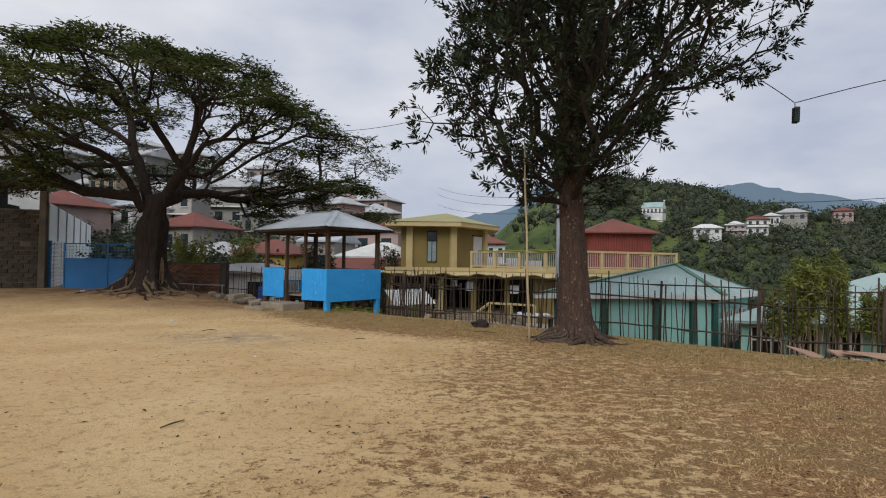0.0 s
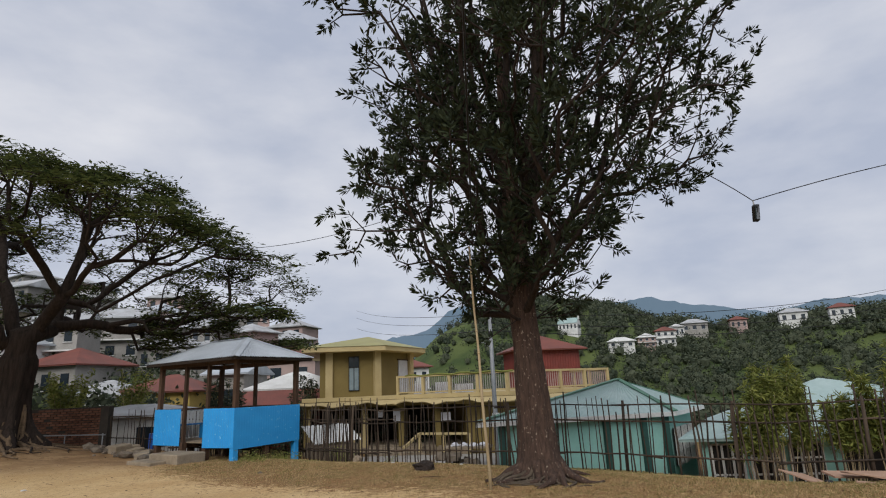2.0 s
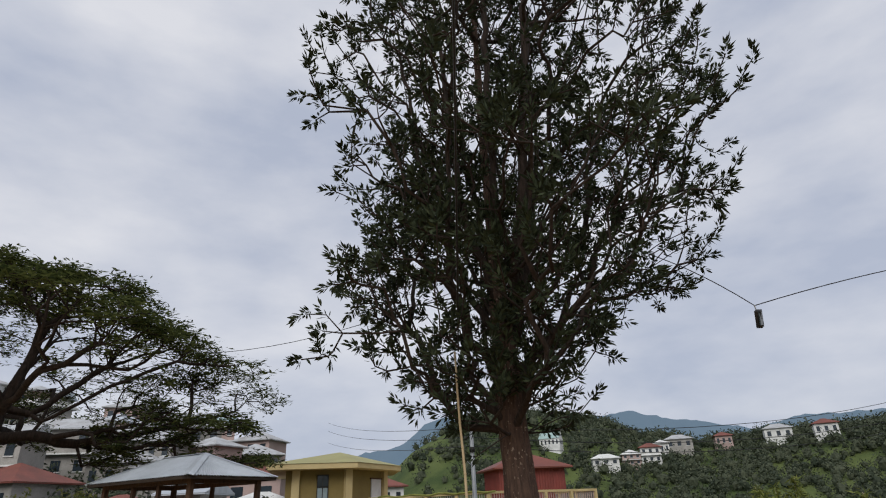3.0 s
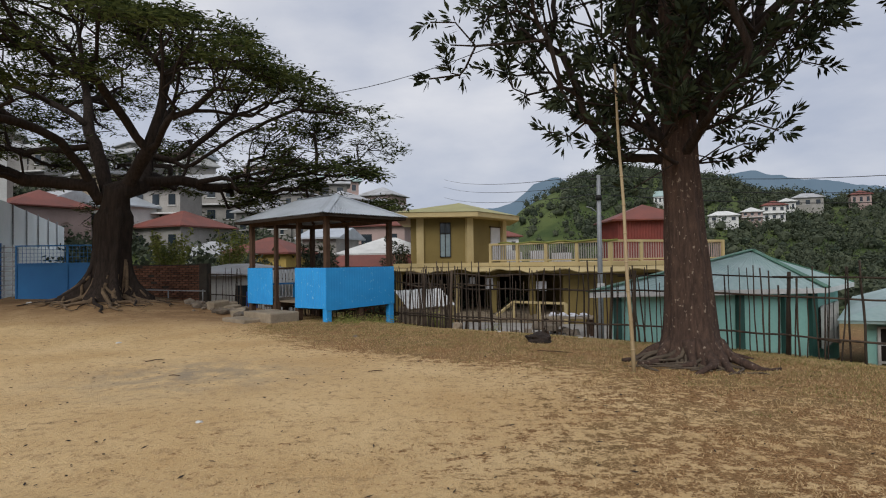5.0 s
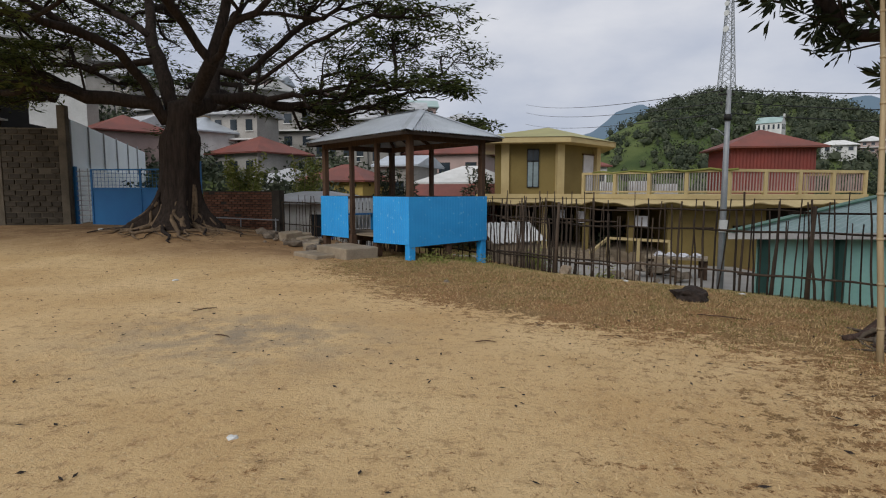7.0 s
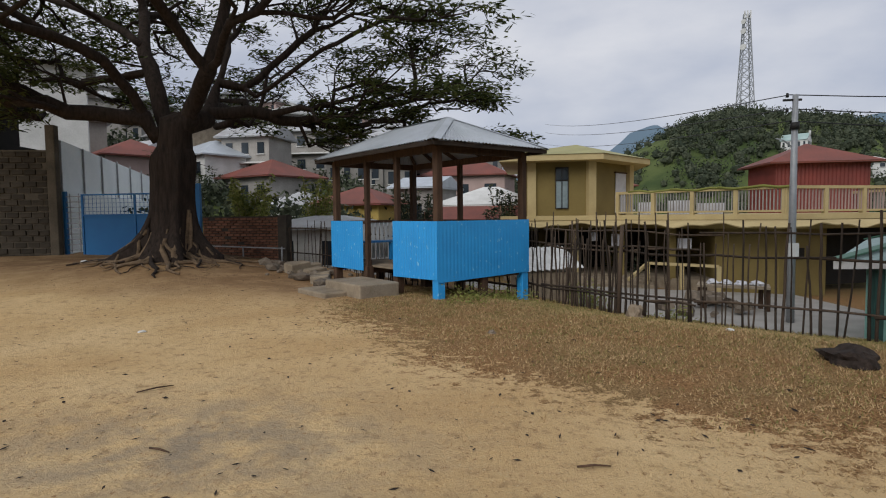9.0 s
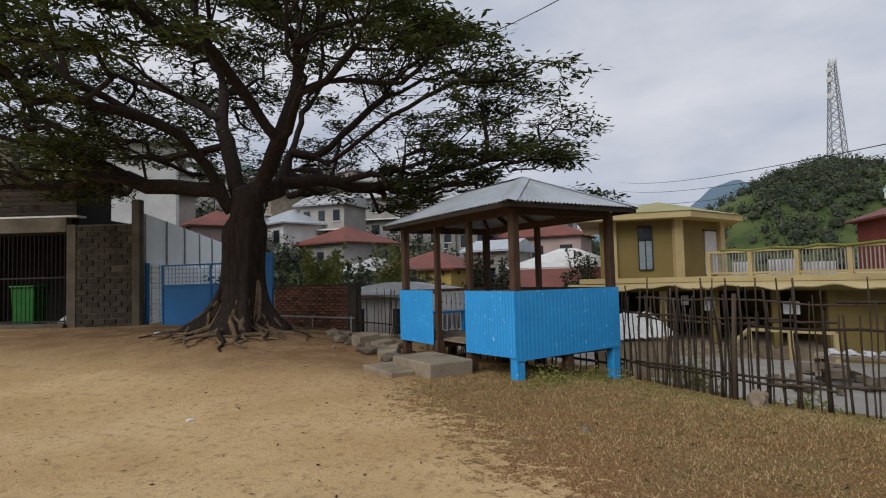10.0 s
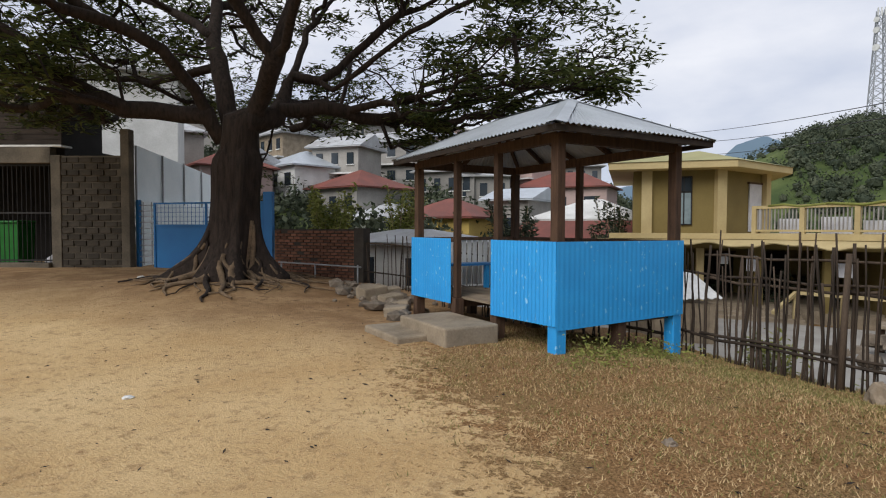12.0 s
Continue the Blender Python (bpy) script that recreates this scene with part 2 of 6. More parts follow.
# Near-black colour stands in for the shade inside openings and rooms.
M_DARK = material("near_black_interior_shade", (0.022, 0.019, 0.016), 0.9, 0, (0.012, 0.01, 0.009), 2, 20, bump=0.1)
M_STEEL = material("galvanised_steel", (0.36, 0.37, 0.38), 0.55, 0.4, (0.25, 0.26, 0.27), 3, 20, bump=0.05)
M_IRON = material("black_iron", (0.03, 0.028, 0.027), 0.6, 0.3, (0.02, 0.018, 0.017), 3, 30, bump=0.1)
M_STONE = material("rubble_stone", (0.24, 0.195, 0.15), 0.95, 0, (0.10, 0.08, 0.06), 4, 30, bump=0.5, per_object=0.25)
M_PAVE = material("courtyard_concrete", (0.36, 0.34, 0.31), 0.9, 0, (0.25, 0.235, 0.21), 1.2, 25, bump=0.2)
M_CLOTH = material("faded_white_cloth", (0.60, 0.60, 0.62), 0.9, 0, (0.42, 0.42, 0.46), 2, 30, bump=0.2)
M_GREYWALL = material("grey_house_wall", (0.33, 0.315, 0.29), 0.85, 0, (0.19, 0.18, 0.165), 0.7, 9, bump=0.1, per_object=0.25)
M_PINKWALL = material("pink_house_wall", (0.42, 0.31, 0.28), 0.85, 0, (0.31, 0.23, 0.21), 0.7, 9, bump=0.1)
M_YELWALL = material("yellow_house_wall", (0.55, 0.40, 0.12), 0.85, 0, (0.42, 0.30, 0.09), 0.7, 9, bump=0.1)
M_CABLE = material("black_cable", (0.02, 0.02, 0.022), 0.6, 0, None, 4, 20, bump=0)
M_BLUEBIN = material("blue_plastic", (0.03, 0.10, 0.42), 0.4, 0, (0.02, 0.08, 0.34), 3, 20, bump=0)
M_GREENBIN = material("green_plastic", (0.02, 0.17, 0.03), 0.4, 0, (0.015, 0.12, 0.02), 3, 20, bump=0)
M_ORANGE = material("orange_plastic", (0.50, 0.10, 0.03), 0.45, 0, (0.4, 0.08, 0.02), 3, 20, bump=0)
M_BOARD = material("pinkish_plywood", (0.42, 0.27, 0.19), 0.9, 0, (0.30, 0.19, 0.13), 2, 30, bump=0.2)
M_BOARD_DARK = material("dark_weathered_board", (0.045, 0.032, 0.023), 0.9, 0, (0.018, 0.013, 0.01), 3, 30, stretch=(0.4, 3, 3), per_object=0.3)
M_STAIN = material("stained_dark_concrete", (0.15, 0.125, 0.092), 0.95, 0, (0.05, 0.042, 0.032), 1.6, 22, bump=0.5)
M_GRASS = leaf_material("dry_grass_blade", (0.31, 0.20, 0.092), (0.60, 0.435, 0.235), 0.2)
M_GRASS_GREEN = leaf_material("green_grass_blade", (0.13, 0.13, 0.04), (0.33, 0.28, 0.11), 0.25)

# ---- building helpers ----


class Geo:
    """A mesh in the making: boxes, tubes, sheets and single faces, in world places."""

    def __init__(self):
        self.v, self.f = [], []

    def face(self, *pts):
        k = len(self.v)
        self.v += [tuple(p) for p in pts]
        self.f.append(tuple(range(k, k + len(pts))))
        return self

    def box(self, c, s, rz=0.0, rx=0.0, ry=0.0, taper=1.0):
        m = pose(*c, rx, ry, rz)
        k = len(self.v)
        for z in (-0.5, 0.5):
            t = taper if z > 0 else 1.0
            for x, y in ((-0.5, -0.5), (0.5, -0.5), (0.5, 0.5), (-0.5, 0.5)):
                self.v.append(tuple(m @ Vector((x * s[0] * t, y * s[1] * t, z * s[2]))))
        self.f += [tuple(k + i for i in q) for q in ((3, 2, 1, 0), (4, 5, 6, 7), (0, 1, 5, 4), (1, 2, 6, 5), (2, 3, 7, 6), (3, 0, 4, 7))]
        return self

    def beam(self, a, b, w, h):
        """A squared beam from a to b."""
        a, b = Vector(a), Vector(b)
        d = b - a
        flat = math.hypot(d.x, d.y)
        return self.box((a + b) / 2, (d.length, w, h), math.degrees(math.atan2(d.y, d.x)), 0, -math.degrees(math.atan2(d.z, flat)))

    def tube(self, pts, rads, n=6, cap=True):
        pts = [Vector(p) for p in pts]
        k = len(self.v)
        last = len(pts) - 1
        side = None
        for i, p in enumerate(pts):
            d = (pts[min(i + 1, last)] - pts[max(i - 1, 0)]).normalized()
            if side is None:
                side = d.orthogonal().normalized()
            side = (side - d * side.dot(d)).normalized()
            up = d.cross(side)
            r = rads[i] if not isinstance(rads, (int, float)) else rads
            for j in range(n):
                a = 2 * math.pi * j / n
                self.v.append(tuple(p + (side * math.cos(a) + up * math.sin(a)) * r))
        for i in range(last):
            for j in range(n):
                j2 = (j + 1) % n
                self.f.append((k + i * n + j, k + i * n + j2, k + (i + 1) * n + j2, k + (i + 1) * n + j))
        if cap:
            self.f += [tuple(k + j for j in reversed(range(n))), tuple(k + last * n + j for j in range(n))]
        return self

    def slab(self, outline, z0, z1):
        """A prism on a plan given counter-clockwise."""
        k, n = len(self.v), len(outline)
        self.v += [(x, y, z0) for x, y in outline] + [(x, y, z1) for x, y in outline]
        self.f += [tuple(k + i for i in reversed(range(n))), tuple(k + n + i for i in range(n))]
        self.f += [(k + i, k + (i + 1) % n, k + n + (i + 1) % n, k + n + i) for i in range(n)]
        return self

    def ridged(self, a, b, c, d, waves, depth, down=1, thick=0.004):
        """A corrugated sheet over the corners a, b, c, d (a to b across the waves, d above a); with a back face."""
        a, b, c, d = (Vector(p) for p in (a, b, c, d))
        normal = (b - a).cross(d - a).normalized()
        n = waves * 4
        for sgn in (0, 1):
            k = len(self.v)
            for i in range(n + 1):
                s = i / n
                off = normal * (depth * math.sin(2 * math.pi * waves * s) - sgn * thick)
                for j in range(down + 1):
                    t = j / down
                    self.v.append(tuple((a.lerp(b, s)).lerp(d.lerp(c, s), t) + off))
            w = down + 1
            for i in range(n):
                for j in range(down):
                    q = (k + i * w + j, k + (i + 1) * w + j, k + (i + 1) * w + j + 1, k + i * w + j + 1)
                    self.f.append(q if not sgn else tuple(reversed(q)))
        return self


PLACE = {}


def thing(name, x, y, z, label, category, group="", kind="", rz=0.0):
    ob = new(name)
    ob.empty_display_size = 0.2
    ob.matrix_world = pose(x, y, z, 0, 0, rz)
    PLACE[ob.name] = pose(x, y, z, 0, 0, rz)
    return tagged(ob, label, category, group, kind)


def mesh_of(name, g, mat, base=None, smooth=False):
    me = bpy.data.meshes.new(name)
    v = g.v
    if base is not None:
        inv = np.array(base.inverted())
        v = (np.array(g.v) @ inv[:3, :3].T + inv[:3, 3]).tolist()
    me.from_pydata(v, [], g.f)
    for one in mat if isinstance(mat, (list, tuple)) else [mat]:
        me.materials.append(one)
    if smooth:
        me.polygons.foreach_set("use_smooth", [True] * len(me.polygons))
    me.update()
    return me


def part(name, g, mat, parent, label="", smooth=False, kind=""):
    """One mesh under a thing or a part; g is in world places."""
    base = PLACE[parent.name]
    ob = new(name, mesh_of(name, g, mat, base, smooth))
    ob.parent = parent
    PLACE[ob.name] = base
    return tagged(ob, label, kind=kind)


def solid(name, g, mat, label, category, group="", kind="", smooth=False, at=None):
    """A thing of one mesh."""
    base = pose(*at) if at else None
    ob = new(name, mesh_of(name, g, mat, base, smooth))
    PLACE[ob.name] = base or Matrix.Identity(4)
    if at:
        ob.matrix_world = base
    return tagged(ob, label, category, group, kind)


def bevelled(ob, width=0.01, segments=2):
    m = ob.modifiers.new("worn_edge", "BEVEL")
    m.width, m.segments, m.limit_method = width, segments, "ANGLE"
    return ob


rnd = random.Random(7)

# ---- the lie of the land ----
FENCE = [(-9.6, 25.2), (-7.4, 24.4), (-4.9, 23.6), (-2.6, 21.6), (-1.9, 20.3), (-0.6, 19.0), (1.8, 17.6), (3.2, 16.6), (4.2, 15.9), (5.3, 15.0), (6.7, 13.6), (7.7, 12.5), (9.4, 11.9), (14.0, 10.0)]


def step(a, b, x):
    t = min(1.0, max(0.0, (x - a) / (b - a)))
    return t * t * (3 - 2 * t)


def beyond_fence(x, y):
    """How far a place lies beyond the fence (below 0: inside the field)."""
    best, sign = 1e9, -1
    for (ax, ay), (bx, by) in zip(FENCE, FENCE[1:]):
        dx, dy = bx - ax, by - ay
        t = min(1.0, max(0.0, ((x - ax) * dx + (y - ay) * dy) / (dx * dx + dy * dy)))
        px, py = ax + t * dx - x, ay + t * dy - y
        d = math.hypot(px, py)
        if d < best:
            best, sign = d, 1 if (dx * (y - ay) - dy * (x - ax)) > 0 else -1
    return sign * best


def profile(rows, b):
    return float(np.interp(b, [r[0] for r in rows], [r[1] for r in rows]))


# Slopes round the place: bearing from the first eye, and how many degrees their crest stands over it
TOWN_HILL = [(-180, 4), (-90, 7), (-70, 8.5), (-55, 9), (-40, 8.6), (-30, 8), (-20, 7.2), (-12, 5.8), (-6, 5.0), (-3, 4.0), (0, 1.5), (4, -1.5), (60, -1.5), (90, 3), (180, 4)]
GREEN_HILL = [(-180, 4), (-10, 2), (2, 1.5), (5, 3.2), (7.4, 5.2), (12, 7.6), (16, 9.0), (21, 8.4), (25.6, 7.4), (27, 6.3), (33, 4.6), (38, 4.9), (45, 5.2), (60, 5.5), (90, 5), (180, 4)]


def land(x, y):
    r, b = math.hypot(x, y), math.degrees(math.atan2(x, y))
    z = 0.0
    # the field: a little higher by the old tree and the wall
    z += 0.30 * step(-8, -18, x) * step(14, 24, y)
    d = math.hypot(x + 11.6, y - 22.6)
    z += 0.42 * math.exp(-((d / 2.6) ** 2))
    z -= 0.03 * step(-2, 9, x) * step(4, 12, y) * 3
    z += 0.05 * noise.noise((x * 0.35, y * 0.35, 0.0)) + 0.014 * noise.noise((x * 1.9, y * 1.9, 3.0))
    out = beyond_fence(x, y)
    if y > 4 and x > -16:
        z -= 0.26 * step(-2.2, 0.3, out) * step(-9, -5, x)
        z -= 1.6 * step(0.2, 1.6, out) * step(-13, -7, x)
    # the slopes beyond
    if r > 30:
        near = 110 * math.tan(radians(profile(TOWN_HILL, b))) * step(34, 112, r) * (1 - 0.4 * step(112, 300, r))
        far = 210 * math.tan(radians(profile(GREEN_HILL, b))) * step(70, 212, r) * (1 - 0.75 * step(215, 600, r))
        z += max(near, far) if near > 0 else near * (1 - step(70, 160, r)) + far
        z += step(60, 160, r) * 3.0 * noise.noise((x * 0.02, y * 0.02, 5.0)) + step(40, 100, r) * 0.8 * noise.noise((x * 0.07, y * 0.07, 1.0))
    return z


WORN = [(0, -1.0), (4, -1.1), (7, -1.0), (10, -0.6), (12, -0.6), (13.5, -1.8), (14.5, -3.5), (17, -5.8), (21, -6.6), (30, -9)]


def grassiness(x, y):
    """0 on the bare worn soil, 1 in the grass beside it."""
    edge = profile(WORN, y) + 0.7 * noise.noise((x * 0.5, y * 0.5, 9.0)) + 0.35 * noise.noise((x * 1.6, y * 1.6, 2.0))
    soft = 3.0 - 1.6 * step(8, 14, y)
    return step(-soft, soft * 1.6, x - edge)


def build_ground():
    cx, cy = 0.0, 11.0
    rings, turns = 210, 420
    radii = [0.25 * (1.045 ** i - 1) / 0.045 for i in range(rings)]
    radii = [q * min(1.0, 2600 / radii[-1]) for q in radii]
    v, f, grassy, turf, scrub, ash = [(cx, cy, land(cx, cy))], [], [], [], [], []
    for q in radii[1:]:
        for j in range(turns):
            a = 2 * math.pi * j / turns
            x, y = cx + q * math.sin(a), cy + q * math.cos(a)
            v.append((x, y, land(x, y)))
    for j in range(turns):
        f.append((0, 1 + (j + 1) % turns, 1 + j))
    for i in range(len(radii) - 2):
        k = 1 + i * turns
        for j in range(turns):
            j2 = (j + 1) % turns
            f.append((k + j, k + j2, k + turns + j2, k + turns + j))
    for x, y, z in v:
        lush = step(-4.5, -1.0, beyond_fence(x, y)) if 2 < y < 24 and -6 < x < 14 else 0.0
        grassy.append(0.33 + (0.25 + 0.10 * step(10.5, 15, y) + 0.10 * lush) * grassiness(x, y) + 0.12 * noise.noise((x * 0.3, y * 0.3, 6.0)) if math.hypot(x, y - 11) < 60 else 1.0)
        turf.append(step(15.5, 19.5, y + 0.15 * x + 1.2 * noise.noise((x * 0.4, y * 0.4, 4.0))) * step(-1.0, -5.0, x) if y < 40 else 0.0)
        ash.append(math.exp(-(((x + 4.3) / 1.5) ** 2 + ((y - 12.0) / 1.1) ** 2)) if abs(y - 12) < 8 else 0.0)
        scrub.append(step(32, 48, math.hypot(x, y)))
    me = bpy.data.meshes.new("ground")
    me.from_pydata(v, [], f)
    me.materials.append(M_GROUND)
    me.polygons.foreach_set("use_smooth", [True] * len(f))
    for name, values in (("grassy", grassy), ("turf", turf), ("scrub", scrub), ("ash", ash)):
        me.attributes.new(name, "FLOAT", "POINT").data.foreach_set("value", values)
    return tagged(new("ground", me), "sandy field with dry grass, worn bare in places, hills beyond", "ground", kind="structure")


build_ground()

# ---- far mountains ----
MOUNTAINS = [(-180, 3), (-60, 3), (-3, 3.2), (3, 5.0), (6.8, 5.6), (9, 7.6), (11, 8.0), (13, 7.2), (18, 6), (22, 6.3), (25, 7.3), (28.3, 7.6), (31, 6.7), (35, 6.0), (38, 5.2), (42, 6), (60, 5), (180, 3)]


def build_mountains():
    g = Geo()
    n, rows, far = 900, 9, 1500.0
    for j in range(n):
        b = -180 + 360 * j / n
        crest = far * math.tan(radians(profile(MOUNTAINS, b) + 0.28 * noise.noise((b * 0.5, 0, 2.0)) + 0.13 * noise.noise((b * 2.1, 0, 4.0)) + 0.05 * noise.noise((b * 7, 0, 6.0))))
        for i in range(rows):
            t = i / (rows - 1)
            q = far + 420 * (1 - t) * -1 + 30 * noise.noise((b * 0.8, t * 4, 8.0))
            g.v.append((q * math.sin(radians(b)), q * math.cos(radians(b)), -30 + (crest + 30) * t ** 0.8))
    for j in range(n):
        for i in range(rows - 1):
            j2 = (j + 1) % n
            g.f.append((j2 * rows + i, j * rows + i, j * rows + i + 1, j2 * rows + i + 1))
    # Haze is painted in: blue base colour plus a faint blue glow.
    m = bpy.data.materials.new("hills_with_painted_haze")
    m.use_nodes = True
    b = m.node_tree.nodes["Principled BSDF"]
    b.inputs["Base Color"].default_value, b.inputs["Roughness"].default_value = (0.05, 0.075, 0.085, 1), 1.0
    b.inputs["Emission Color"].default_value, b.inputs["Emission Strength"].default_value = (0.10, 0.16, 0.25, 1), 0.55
    solid("backdrop", g, m, "distant wooded mountains, haze painted in as a blue glow", "mountains", kind="structure", smooth=True)


build_mountains()

# ---- trees ----


def grow(base, top, trunk_r, targets, rng, stepsize=0.45, bend=0.12, droop=0.0, power=0.46, tip=0.012, lean=None, bare=0.35, limbs=()):
    """Branches from a trunk, by way of its main limbs, to all the targets: returns chains of places and radii. Each target joins the nearest wood."""
    nodes, parent = [Vector(base)], [-1]
    up = Vector(top) - Vector(base)
    n = max(3, int(up.length / stepsize))
    for i in range(1, n + 1):
        t = i / n
        p = Vector(base) + up * t
        if lean:
            p += Vector(lean) * math.sin(math.pi * t)
        nodes.append(p)
        parent.append(i - 1)
    for limb in limbs:
        last = min(range(len(nodes)), key=lambda q: (nodes[q] - Vector(limb[0])).length + (3 if q < n * bare else 0))
        line = [nodes[last]] + [Vector(p) for p in limb]
        for a, b in zip(line, line[1:]):
            m = max(1, round((b - a).length / stepsize))
            for i in range(1, m + 1):
                nodes.append(a.lerp(b, i / m) + Vector((rng.gauss(0, 1), rng.gauss(0, 1), rng.gauss(0, 1))) * 0.03)
                parent.append(last)
                last = len(nodes) - 1
    start = nodes[0]
    pos = np.zeros((60000, 3))
    cost = np.zeros(60000)
    for i, p in enumerate(nodes):
        pos[i] = p
        cost[i] = cost[parent[i]] + (p - nodes[parent[i]]).length if i else 0.0
    count = len(nodes)
    for tx in targets:
        t = np.array(tx)
        d = np.linalg.norm(pos[:count] - t, axis=1)
        low = np.maximum(0, pos[:count, 2] - t[2]) * 0.9
        score = d + 0.38 * cost[:count] + low
        score[: max(2, int(n * bare))] += 50
        k = int(score.argmin())
        a, b = Vector(pos[k]), Vector(tx)
        m = max(1, int((b - a).length / stepsize))
        last = k
        side = Vector((rng.uniform(-1, 1), rng.uniform(-1, 1), rng.uniform(-0.4, 1.0))) * bend * (b - a).length
        for i in range(1, m + 1):
            s = i / m
            p = a.lerp(b, s) + side * math.sin(math.pi * s) + Vector((rng.gauss(0, 1), rng.gauss(0, 1), rng.gauss(0, 1))) * 0.035 * (i < m)
            nodes.append(p)
            parent.append(last)
            pos[count] = p
            cost[count] = cost[last] + (b - a).length / m
            last = count
            count += 1
    load = np.zeros(count)
    kids = [[] for _ in range(count)]
    for i in range(count - 1, 0, -1):
        if not kids[i]:
            load[i] += 1
        load[parent[i]] += load[i]
        kids[parent[i]].append(i)
    radius = tip * np.power(np.maximum(load, 1), power)
    radius *= min(1.0, trunk_r / radius[0]) if radius[0] > trunk_r else 1.0
    return nodes, parent, kids, load, radius


def chains(nodes, parent, kids, load, radius):
    out, todo = [], [(0, -1)]
    while todo:
        i, before = todo.pop()
        line = ([before] if before >= 0 else []) + [i]
        while kids[i]:
            best = max(kids[i], key=lambda q: load[q])
            todo += [(q, i) for q in kids[i] if q != best]
            i = best
            line.append(i)
        out.append(line)
    return out


def wood(g_thick, g_thin, tree, split=0.05):
    nodes, parent, kids, load, radius = tree
    for line in chains(*tree):
        r = [min(radius[q], radius[line[min(1, len(line) - 1)]] * 1.15) for q in line]
        if r[0] > split:
            g_thick.tube([nodes[q] for q in line], r, 9, False)
        else:
            g_thin.tube([nodes[q] for q in line], r, 4, False)


def blade(g, p, d, length, width, up):
    """A leaf: a pointed four-cornered blade from p along d."""
    side = d.cross(up)
    if side.length < 1e-4:
        side = d.orthogonal()
    side = side.normalized() * width * 0.5
    mid = p + d * length * 0.5
    g.face(p, mid - side, p + d * length, mid + side)


def bole(h):
    """How far the old trunk swells over its plain girth at a height."""
    return 0.66 * math.exp(-1.9 * max(h, 0.0))


